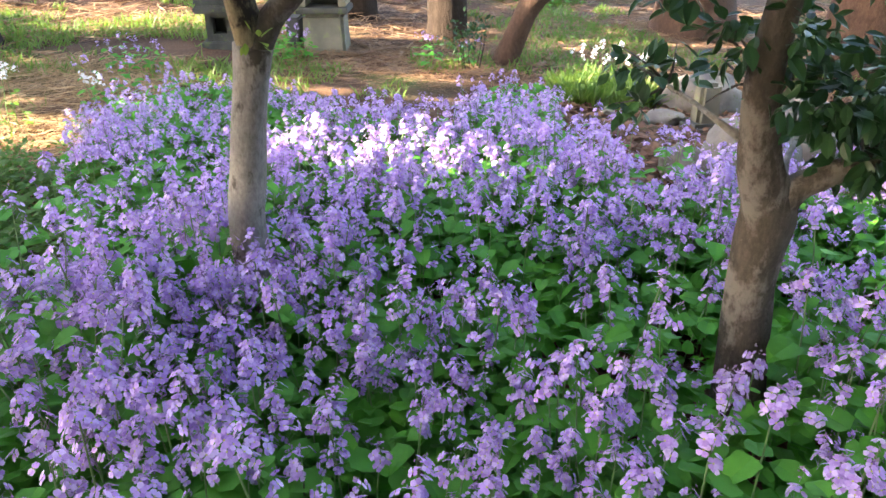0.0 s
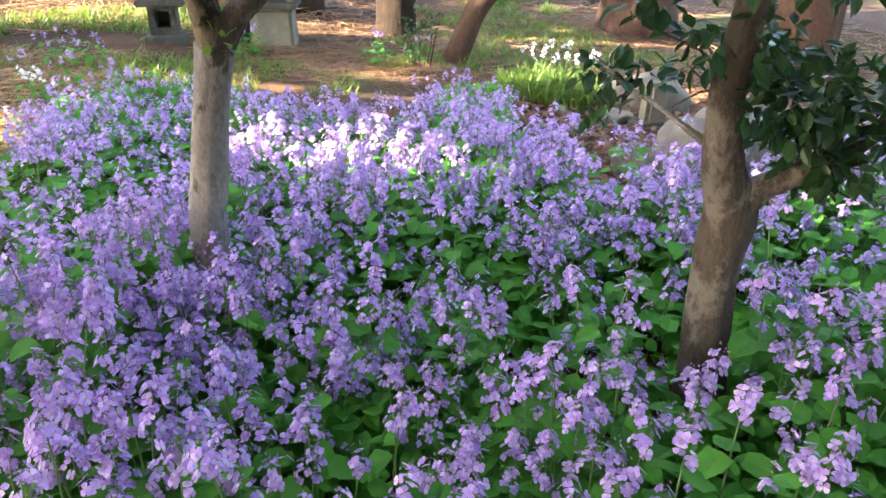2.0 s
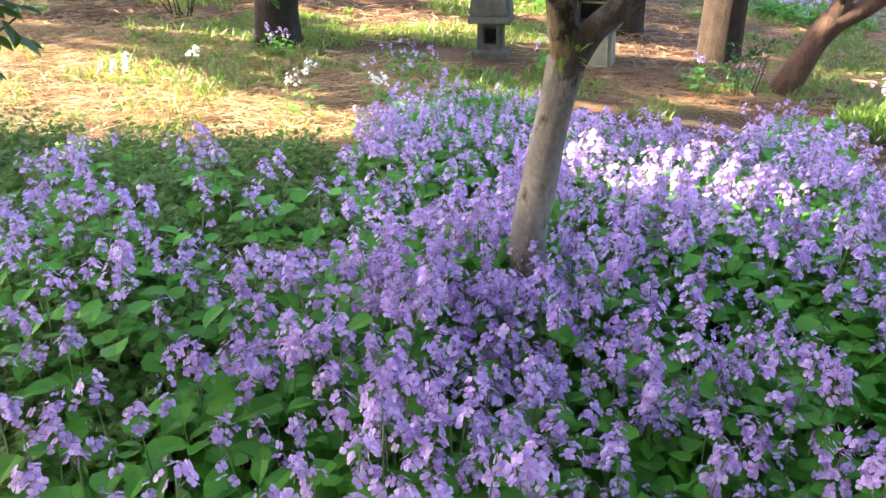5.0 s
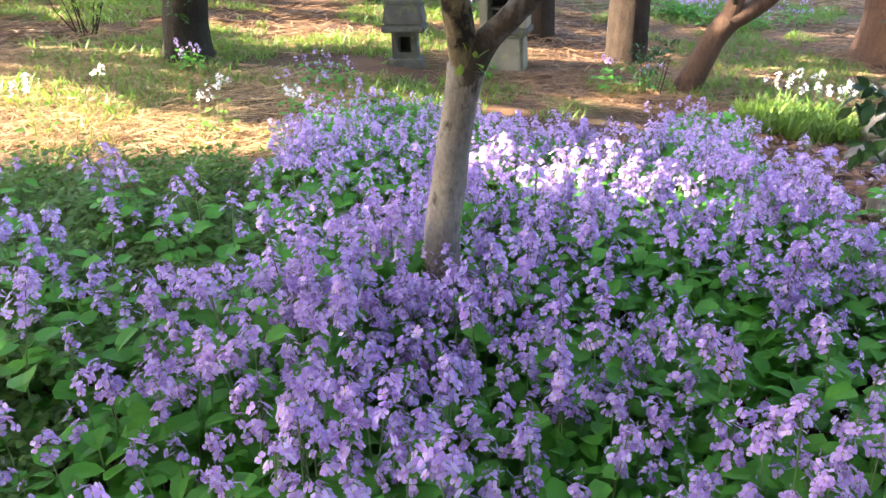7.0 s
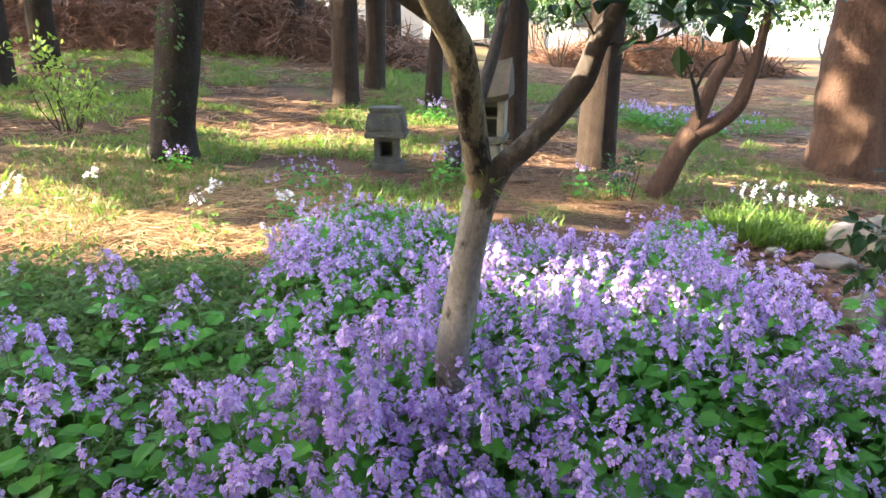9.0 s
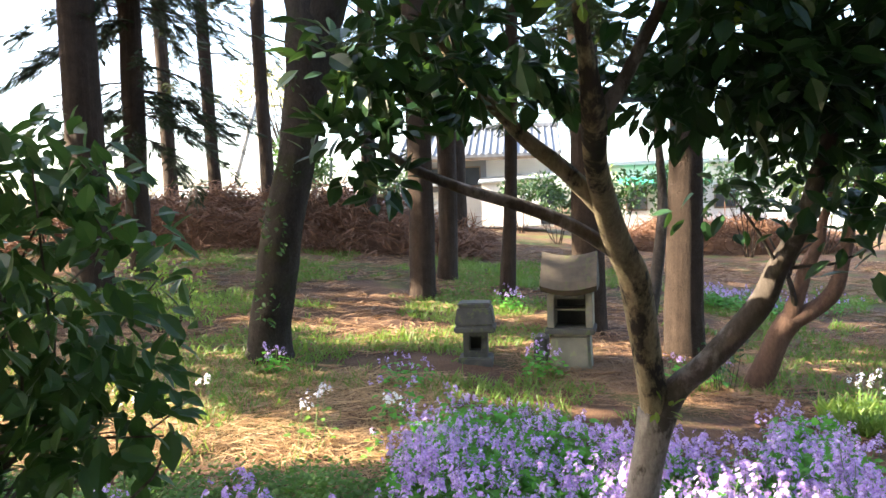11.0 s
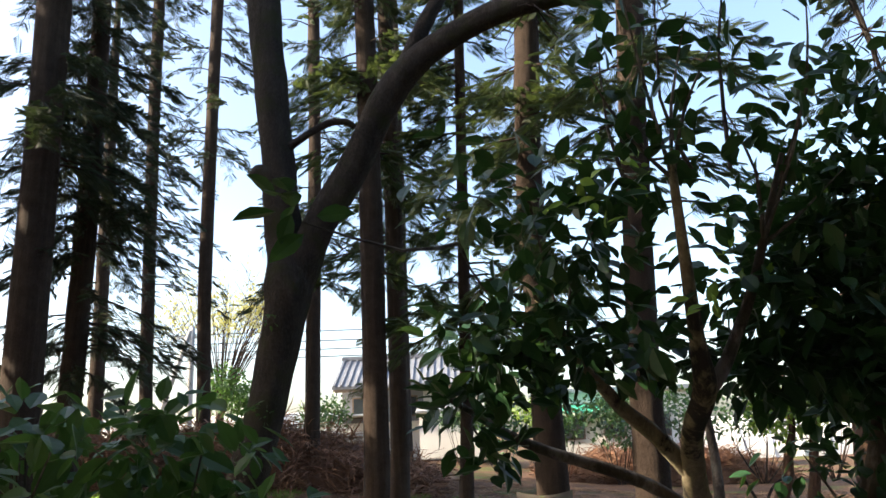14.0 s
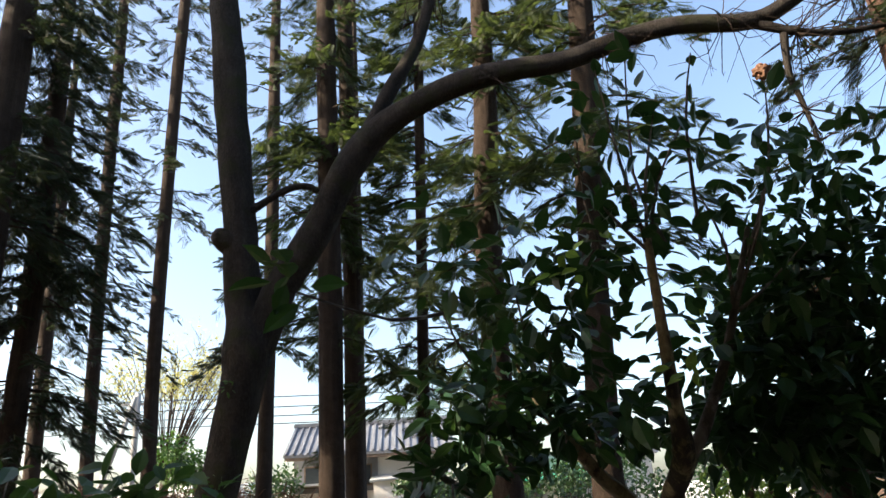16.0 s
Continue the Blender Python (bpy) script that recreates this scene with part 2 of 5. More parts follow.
class Batch:
    """Many small pieces gathered into one mesh."""

    def __init__(self):
        self.v, self.f, self.m, self.n = [], [], [], 0

    def add(self, verts, faces, mat=0):
        self.v.append(np.asarray(verts, float))
        self.f += [tuple(i + self.n for i in f) for f in faces]
        self.m += [mat] * len(faces)
        self.n += len(verts)

    def scatter(self, verts, faces, turns, places, mat=0):
        """turns: N x 3 x 3 (with scale), places: N x 3"""
        V = np.einsum('nij,vj->nvi', turns, verts) + places[:, None, :]
        k = len(verts)
        for i in range(len(V)):
            b = self.n + i * k
            self.f += [tuple(j + b for j in f) for f in faces]
        self.m += [mat] * (len(faces) * len(V))
        self.v.append(V.reshape(-1, 3))
        self.n += k * len(V)

    def mesh(self, name, mats, shade=False):
        v = np.concatenate(self.v) if self.v else np.zeros((0, 3))
        return mesh_arrays(name, v, self.f, mats, self.m, shade)


def turns(fwd, up, scale):
    """Matrices whose columns are side, fwd, normal. fwd, up: N x 3; scale: N"""
    f = fwd / np.linalg.norm(fwd, axis=1, keepdims=True)
    s = np.cross(f, up)
    s /= np.linalg.norm(s, axis=1, keepdims=True) + 1e-9
    u = np.cross(s, f)
    return np.stack([s, f, u], axis=2) * np.asarray(scale)[:, None, None]


def unit_rand(n, spread_z=1.0):
    d = rng.normal(size=(n, 3))
    d[:, 2] *= spread_z
    return d / np.linalg.norm(d, axis=1, keepdims=True)


# pieces: along +y, face up +z, length 1
LEAF_V = np.array([(0, 0, 0), (-.2, .22, .05), (.2, .22, .05), (-.27, .48, .06), (.27, .48, .06), (0, .5, .0),
                   (-.17, .76, .03), (.17, .76, .03), (0, 1, -.06), (0, .22, .0), (0, .76, -.01)], float)
LEAF_F = [(0, 9, 1), (0, 2, 9), (1, 9, 5, 3), (9, 2, 4, 5), (3, 5, 10, 6), (5, 4, 7, 10), (6, 10, 8), (10, 7, 8)]
HEART_V = LEAF_V * np.array([1.35, 1, 1.4])
HEART_V[1:3, 1] = .1
HEART_V[1:3, 0] *= 1.35
HEART_V[8, 2] = -.12
THIN_V = np.array([(0, 0, 0), (-.2, .45, .04), (.2, .45, .04), (0, 1, -.05)], float)
THIN_F = [(0, 2, 1), (1, 2, 3)]
BLADE_V = np.array([(-.03, 0, 0), (.03, 0, 0), (-.025, .5, .0), (.025, .5, 0), (0, 1, -.15)], float)
BLADE_F = [(0, 1, 3, 2), (2, 3, 4)]


def petal_ring():
    v, f = [], []
    for k in range(4):
        a = math.pi / 2 * k + (0.12 if k % 2 else -0.12)
        ca, sa = math.cos(a), math.sin(a)
        base = len(v)
        for x, y, z in ((0, .05, 0), (-.34, .36, .10), (.34, .36, .10), (-.47, .76, .08), (.47, .76, .08), (0, 1.02, .0), (0, .5, .05)):
            v.append((x * ca - y * sa, x * sa + y * ca, z))
        f += [(base, base + 6, base + 1), (base, base + 2, base + 6), (base + 1, base + 6, base + 5, base + 3), (base + 6, base + 2, base + 4, base + 5)]
    return np.array(v), f


PETAL_V, PETAL_F = petal_ring()
BUD_V = np.array([(0, 0, 0), (-.25, 0, .5), (.25, 0, .5), (0, .25, .5), (0, -.25, .5), (0, 0, 1.1)], float)
BUD_F = [(0, 3, 1), (0, 2, 3), (0, 4, 2), (0, 1, 4), (5, 1, 3), (5, 3, 2), (5, 2, 4), (5, 4, 1)]


def tube(rows, sides=10, wobble=0.0, seed=0, steps=4, cap=True):
    """A limb along (x, y, z, radius) rows, smoothed, as verts and faces."""
    P = np.array(rows, float)
    n = len(P)
    out = []
    for i in range(n - 1):
        p0, p1, p2, p3 = P[max(i - 1, 0)], P[i], P[i + 1], P[min(i + 2, n - 1)]
        for k in range(steps):
            t = k / steps
            out.append(0.5 * ((2 * p1) + (p2 - p0) * t + (2 * p0 - 5 * p1 + 4 * p2 - p3) * t * t + (3 * p1 - p0 - 3 * p2 + p3) * t ** 3))
    out.append(P[-1])
    Q = np.array(out)
    T = np.gradient(Q[:, :3], axis=0)
    T /= np.linalg.norm(T, axis=1, keepdims=True) + 1e-9
    ref = np.array((0.31, 0.95, 0.05))
    V = []
    for q, t in zip(Q, T):
        a = np.cross(t, ref)
        a /= np.linalg.norm(a)
        b = np.cross(t, a)
        for k in range(sides):
            ang = 2 * math.pi * k / sides
            d = a * math.cos(ang) + b * math.sin(ang)
            r = max(q[3], 0.001)
            if wobble:
                r *= 1 + wobble * noise.noise(Vector((q[0] * 1.3 + d[0] * 1.2 + seed, q[1] * 1.3 + d[1] * 1.2, q[2] * 2.2)))
            V.append(q[:3] + d * r)
    F = []
    for i in range(len(Q) - 1):
        for k in range(sides):
            k2 = (k + 1) % sides
            F.append((i * sides + k, i * sides + k2, (i + 1) * sides + k2, (i + 1) * sides + k))
    if cap:
        F.append(tuple(range((len(Q) - 1) * sides, len(Q) * sides)))
        F.append(tuple(reversed(range(sides))))
    return np.array(V), F


def limb(name, rows, material, parent, origin, sides=10, wobble=0.12, seed=0, label=""):
    v, f = tube(rows, sides, wobble, seed)
    return child(name, mesh_arrays(name, v - np.array(origin), f, [material], None, True), parent, label)


def box_bm(sx, sy, sz, x=0, y=0, z=0, bev=0.01, taper=1.0):
    """A bevelled block standing on z, narrower at the top by taper."""
    bm = bmesh.new()
    bmesh.ops.create_cube(bm, size=1)
    for v in bm.verts:
        k = taper if v.co.z > 0 else 1.0
        v.co = (v.co.x * sx * k, v.co.y * sy * k, (v.co.z + .5) * sz)
    if bev:
        bmesh.ops.bevel(bm, geom=bm.edges[:], offset=bev, segments=2, affect='EDGES')
    bmesh.ops.translate(bm, verts=bm.verts, vec=(x, y, z))
    return bm


# ---- ground ----
def build_ground():
    def axis(lo, hi, fine, far):
        core = list(np.arange(lo, hi + 1e-6, fine))
        a, b, st = lo, hi, fine
        left, right = [], []
        while b < far:
            st *= 1.35
            a -= st
            b += st
            left.append(a)
            right.append(b)
        return np.array(left[::-1] + core + right)
    X, Y = axis(-7, 7, 0.14, 900), axis(-2, 18, 0.14, 900)
    gx, gy = np.meshgrid(X, Y)
    gz = ground_z(gx, gy)
    for i in range(gz.shape[0]):
        for j in range(gz.shape[1]):
            x, y = gx[i, j], gy[i, j]
            if abs(x) < 30 and -10 < y < 40:
                gz[i, j] += 0.05 * noise.noise(Vector((x * .9, y * .9, 0))) + 0.025 * noise.noise(Vector((x * 4, y * 4, 3)))
    nx = len(X)
    V = np.stack([gx, gy, gz], axis=2).reshape(-1, 3)
    F = [(i * nx + j, i * nx + j + 1, (i + 1) * nx + j + 1, (i + 1) * nx + j) for i in range(len(Y) - 1) for j in range(nx - 1)]
    ob = new("ground", mesh_arrays("ground", V, F, [M_ground], None, True))
    tagged(ob, "bare brown woodland soil with moss and dry needles", "ground", kind="structure")


build_ground()


# ---- trees: shared parts ----
def leaf_cloud(clumps, length, template=(LEAF_V, LEAF_F), up=0.5, seed_mats=1, droop=0.1, shell=0.5):
    """Leaves in ellipsoid clumps: (x, y, z, rx, ry, rz, count)."""
    ba = Batch()
    for x, y, z, rx, ry, rz, n in clumps:
        d = unit_rand(n)
        r = rng.uniform(shell, 1, n) ** 0.6
        pos = np.array((x, y, z)) + d * r[:, None] * np.array((rx, ry, rz))
        f = d * 0.7 + unit_rand(n) * 0.8 + np.array((0, 0, -droop))
        u = unit_rand(n) * up + np.array((0, 0, 1.0))
        ba.scatter(*template, turns(f, u, length * rng.uniform(.65, 1.2, n)), pos)
    return ba


def twigs_into(ba, base, tips, r0, mat=0, sides=4, bend=0.15):
    for tip in tips:
        b, t = np.array(base, float), np.array(tip, float)
        mid = (b + t) / 2 + rng.normal(size=3) * bend * np.linalg.norm(t - b) * .5
        v, f = tube([(*b, r0), (*mid, r0 * .7), (*t, r0 * .3)], sides, 0, 0, 2)
        ba.add(v, f, mat)


# ---- the grey camellia tree in the flowers ----
def grey_tree():
    o = (0.01, 2.15, 0.0)
    root = empty("camellia_tree", *o)
    tagged(root, "small camellia tree with smooth grey forked trunk among violet flowers", "tree")
    limb("trunk", [(0.015, 2.15, -0.05, .085), (0.01, 2.15, 0.1, .066), (0.0, 2.15, 0.32, .058), (0.0, 2.15, 0.5, .059), (0.02, 2.15, 0.64, .061),
                   (0.04, 2.15, 0.8, .056), (0.065, 2.15, 0.94, .053), (0.09, 2.15, 1.06, .060)], M_bark_grey, root, o, 18, 0.22, 1)
    limb("limb", [(0.085, 2.15, 1.04, .05), (0.15, 2.15, 1.14, .039), (0.22, 2.12, 1.21, .035), (0.31, 2.1, 1.31, .036), (0.38, 2.05, 1.42, .034),
                  (0.41, 2.0, 1.53, .029), (0.46, 1.95, 1.66, .026), (0.5, 1.9, 1.85, .022), (0.56, 1.85, 2.1, .018), (0.6, 1.85, 2.4, .012)], M_bark_warm, root, o, 10, .15, 2)
    limb("limb", [(0.09, 2.15, 1.03, .05), (0.065, 2.14, 1.19, .045), (0.045, 2.12, 1.32, .047), (0.01, 2.07, 1.50, .048), (-0.04, 2.0, 1.6, .042), (-0.08, 1.9, 1.69, .036),
                  (-0.13, 1.7, 1.83, .03), (-0.15, 1.5, 1.93, .03), (-0.17, 1.45, 2.06, .02), (-0.19, 1.4, 2.2, .016), (-0.2, 1.38, 2.5, .011)], M_bark_limb, root, o, 12, .18, 3)
    limb("branch", [(-0.0, 2.08, 1.55, .026), (-0.16, 2.0, 1.66, .02), (-0.32, 1.95, 1.73, .018), (-0.5, 1.9, 1.79, .016), (-0.63, 1.85, 1.85, .014), (-0.72, 1.8, 1.91, .011), (-0.83, 1.72, 1.97, .006)],
         M_bark_warm, root, o, 8, .2, 4)
    limb("branch", [(-0.08, 1.88, 1.7, .028), (-0.2, 1.8, 1.82, .024), (-0.3, 1.75, 1.9, .021), (-0.37, 1.7, 1.97, .018), (-0.46, 1.63, 2.06, .012), (-0.55, 1.55, 2.2, .006)], M_bark_limb, root, o, 8, .15, 5)
    limb("branch", [(-0.15, 1.52, 1.92, .024), (-0.1, 1.5, 1.98, .019), (-0.05, 1.5, 2.07, .016), (0.0, 1.5, 2.17, .014), (0.05, 1.5, 2.3, .011), (0.14, 1.5, 2.55, .007)], M_bark_warm, root, o, 8, .15, 6)
    limb("branch", [(0.05, 2.12, 1.3, .026), (0.12, 2.3, 1.5, .02), (0.16, 2.4, 1.75, .016), (0.14, 2.45, 2.1, .01)], M_bark_warm, root, o, 8, .15, 7)
    tw = Batch()
    for b, tips in (((-.2, 1.38, 2.45), [(-.3, 1.3, 2.95), (-.12, 1.35, 2.9), (-.4, 1.3, 2.7), (-.03, 1.4, 2.85)]),
                    ((.05, 1.5, 2.3), [(.2, 1.4, 2.75), (.0, 1.5, 2.7), (.3, 1.5, 2.5)]),
                    ((.56, 1.85, 2.1), [(.8, 1.7, 2.5), (.4, 1.7, 2.5), (.9, 1.9, 2.2), (.35, 1.6, 2.2), (.75, 1.6, 2.0)]),
                    ((-.46, 1.63, 2.06), [(-.7, 1.45, 2.2), (-.55, 1.5, 2.45), (-.35, 1.5, 2.4), (-.75, 1.35, 2.3)]),
                    ((-.72, 1.8, 1.91), [(-.85, 1.6, 2.0), (-.7, 1.6, 1.82), (-.62, 1.6, 1.9)]),
                    ((-.75, 1.35, 2.3), [(-1.05, 0.98, 2.26)]),
                    ((.41, 2.0, 1.53), [(.25, 1.9, 1.75), (.55, 2.0, 1.75), (.65, 1.9, 1.6)])):
        twigs_into(tw, b, tips, .006)
    tagged(child("twigs", tw.mesh("twigs", [M_bark_warm]), root), kind="stuff").location = (-o[0], -o[1], -o[2])
    clumps = [(-.45, 1.7, 2.04, .16, .15, .1, 150), (-.22, 1.7, 2.06, .15, .15, .1, 110), (-.65, 1.6, 2.0, .12, .12, .1, 90), (0, 1.7, 2.02, .15, .15, .08, 150), (.34, 1.62, 2.03, .2, .18, .12, 240), (.5, 1.7, 2.0, .2, .2, .1, 180), (.42, 1.75, 2.12, .34, .3, .32, 480), (.75, 1.75, 2.3, .28, .3, .42, 260), (.2, 1.65, 2.2, .2, .25, .22, 200), (.62, 1.9, 1.85, .24, .25, .16, 160), (.5, 1.9, 1.72, .2, .2, .12, 150), (.62, 1.85, 1.6, .16, .18, .1, 80),
              (.26, 1.95, 1.72, .17, .15, .11, 110), (.5, 2.0, 1.72, .17, .15, .10, 90), (.55, 1.7, 2.75, .3, .3, .25, 170),
              (-.45, 1.5, 2.35, .22, .22, .2, 110), (-.62, 1.45, 2.12, .17, .2, .13, 70), (-.76, 1.62, 1.93, .13, .14, .12, 105), (-.68, 1.62, 1.8, .09, .1, .06, 45),
              (-.25, 1.42, 2.5, .18, .2, .2, 110), (-.28, 1.35, 2.8, .16, .15, .22, 70), (.0, 1.45, 2.65, .2, .2, .22, 80), (-.05, 1.5, 2.25, .15, .15, .15, 60),
              (.55, 1.7, 2.45, .32, .3, .28, 420), (.8, 1.8, 2.0, .28, .3, .24, 260), (.15, 1.65, 2.3, .22, .25, .25, 250), (.35, 1.7, 2.42, .25, .25, .22, 270), (.5, 1.7, 2.6, .2, .25, .2, 240), (.08, 1.7, 2.0, .18, .2, .13, 230), (.55, 1.7, 2.85, .14, .2, .18, 110), (-.7, 1.5, 2.07, .2, .2, .13, 90), (-.5, 1.5, 2.12, .2, .2, .13, 90), (-.33, 1.5, 2.07, .16, .2, .12, 60), (-.5, 1.5, 2.5, .25, .2, .15, 60), (.85, 1.85, 2.3, .25, .3, .4, 320), (.45, 1.9, 1.98, .22, .25, .15, 330), (.7, 1.95, 1.7, .2, .2, .14, 200), (1.0, 1.9, 1.85, .25, .25, .2, 300), (.3, 1.75, 2.3, .2, .25, .2, 160), (.3, 1.6, 2.0, .16, .2, .14, 150), (-.38, 1.45, 2.3, .16, .2, .22, 70), (-1.05, .98, 2.27, .07, .07, .06, 12), (.2, 1.4, 2.8, .14, .12, .2, 45), (-.7, 1.5, 2.5, .2, .2, .15, 60)]
    # thinner below, where the sky shows through
    clumps = [(x, y, z, rx, ry, rz, max(1, int(n * (.75 if x < -.2 else .32 if z < 1.9 else .75 if z < 2.6 and x > .1 else .5)))) for x, y, z, rx, ry, rz, n in clumps]
    for base, tip in (((-.12, 1.46, 2.5), (-.16, 1.42, 3.12)), ((-.02, 1.46, 2.5), (.05, 1.45, 3.1)), ((.1, 1.46, 2.45), (.24, 1.42, 2.98)), ((-.3, 1.4, 2.4), (-.36, 1.35, 2.85))):
        b, t = np.array(base), np.array(tip)
        for k in range(11):
            p = b + (t - b) * (k + 2) / 12
            clumps.append((*p, .015, .015, .015, 1))
        shoot = Batch()
        twigs_into(shoot, base, [tip], .006)
        child("shoot", shoot.mesh("shoot", [M_bark_warm]), root, "upright leafy shoot").location = (-o[0], -o[1], -o[2])
    ba = leaf_cloud(clumps, 0.076, up=.7, shell=.12)
    crown = child("crown", ba.mesh("crown", [M_camellia]), root, "dark glossy evergreen camellia leaves")
    crown.location = (-o[0], -o[1], -o[2])
    # brighter colour stands in for sun on crown leaves; ivy at the fork
    ba = leaf_cloud([(-.22, 1.24, 2.12, .03, .03, .03, 6), (-.5, 1.1, 2.3, .07, .06, .07, 5), (-.38, 1.3, 2.42, .1, .08, .08, 9), (.10, 2.1, 1.08, .035, .03, .035, 9), (.1, 1.6, 2.15, .12, .1, .1, 20), (-.05, 1.6, 2.35, .15, .1, .12, 22), (.3, 1.6, 2.5, .15, .1, .15, 12), (-.3, 1.5, 2.55, .12, .1, .1, 14)], .048, up=.7)
    child("young_leaves", ba.mesh("young_leaves", [M_young_lit]), root, "bright yellow-green leaves, sunlight painted into their colour, ivy at the fork").location = (-o[0], -o[1], -o[2])


grey_tree()


def right_tree():
    o = (1.47, 1.5, 0.0)
    root = empty("camellia_tree", *o)
    tagged(root, "evergreen camellia with brown forked trunk and glossy leaves", "tree")
    limb("trunk", [(1.49, 1.5, -.05, .10), (1.475, 1.5, .1, .083), (1.46, 1.5, .28, .072), (1.45, 1.5, .39, .068), (1.44, 1.5, .5, .062), (1.44, 1.5, .62, .065), (1.44, 1.49, .73, .068),
                   (1.38, 1.47, .85, .056), (1.345, 1.45, .97, .049), (1.32, 1.43, 1.08, .044), (1.31, 1.4, 1.19, .04), (1.3, 1.36, 1.36, .032), (1.27, 1.3, 1.7, .024), (1.3, 1.25, 2.1, .015)],
         M_bark_warm, root, o, 14, .16, 11)
    limb("limb", [(1.44, 1.485, .72, .055), (1.48, 1.45, .8, .037), (1.53, 1.42, .84, .032), (1.6, 1.4, .88, .028), (1.7, 1.38, .95, .024), (1.85, 1.35, 1.15, .018), (1.95, 1.3, 1.5, .012)],
         M_bark_warm, root, o, 10, .15, 12)
    limb("branch", [(1.36, 1.46, .9, .016), (1.26, 1.5, .97, .008), (1.24, 1.6, .99, .007), (1.21, 1.7, 1.01, .006), (1.13, 1.75, 1.06, .004)], M_bark_grey, root, o, 6, .1, 13)
    limb("branch", [(1.45, 1.47, .8, .014), (1.5, 1.55, .84, .009), (1.58, 1.65, .86, .007), (1.62, 1.75, .9, .004)], M_bark_grey, root, o, 6, .1, 14)
    tw = Batch()
    for b, tips in (((1.32, 1.43, 1.08), [(1.2, 1.4, 1.22), (1.15, 1.5, 1.2), (1.25, 1.55, 1.0), (1.45, 1.35, 1.1), (1.3, 1.6, 1.1)]),
                    ((1.6, 1.4, .88), [(1.75, 1.5, .95), (1.5, 1.3, 1.0), (1.65, 1.3, .82), (1.45, 1.4, .98)]),
                    ((1.21, 1.7, 1.01), [(1.08, 1.72, .96), (1.1, 1.78, 1.1), (1.26, 1.78, 1.1), (1.2, 1.74, .93)]),
                    ((1.3, 1.36, 1.36), [(1.05, 1.4, 1.35), (1.5, 1.2, 1.5), (1.2, 1.2, 1.6), (1.0, 1.5, 1.3)])):
        twigs_into(tw, b, tips, .005)
    tagged(child("twigs", tw.mesh("twigs", [M_bark_warm]), root), kind="stuff").location = (-o[0], -o[1], -o[2])
    clumps = [(1.46, 1.37, 1.06, .17, .12, .11, 120), (1.58, 1.42, 1.04, .14, .14, .13, 110), (1.6, 1.4, .9, .14, .13, .07, 80), (1.34, 1.42, 1.2, .2, .15, .06, 75),
              (1.72, 1.4, 1.0, .14, .2, .16, 130), (1.14, 1.74, 1.04, .09, .06, .055, 26), (1.13, 1.72, .95, .06, .05, .03, 14), (1.25, 1.72, 1.05, .08, .08, .05, 20),
              (1.08, 1.45, 1.27, .1, .1, .05, 20), (1.4, 1.3, 1.5, .45, .4, .2, 500), (1.5, 1.2, 1.9, .5, .5, .3, 500), (1.25, 1.48, 1.13, .08, .1, .05, 18)]
    clumps = [(*c[:6], int(c[6] * 1.35)) for c in clumps]
    ba = leaf_cloud(clumps, 0.058, up=.7, shell=.1, droop=.35)
    child("crown", ba.mesh("crown", [M_camellia]), root, "dark glossy evergreen camellia leaves").location = (-o[0], -o[1], -o[2])


right_tree()


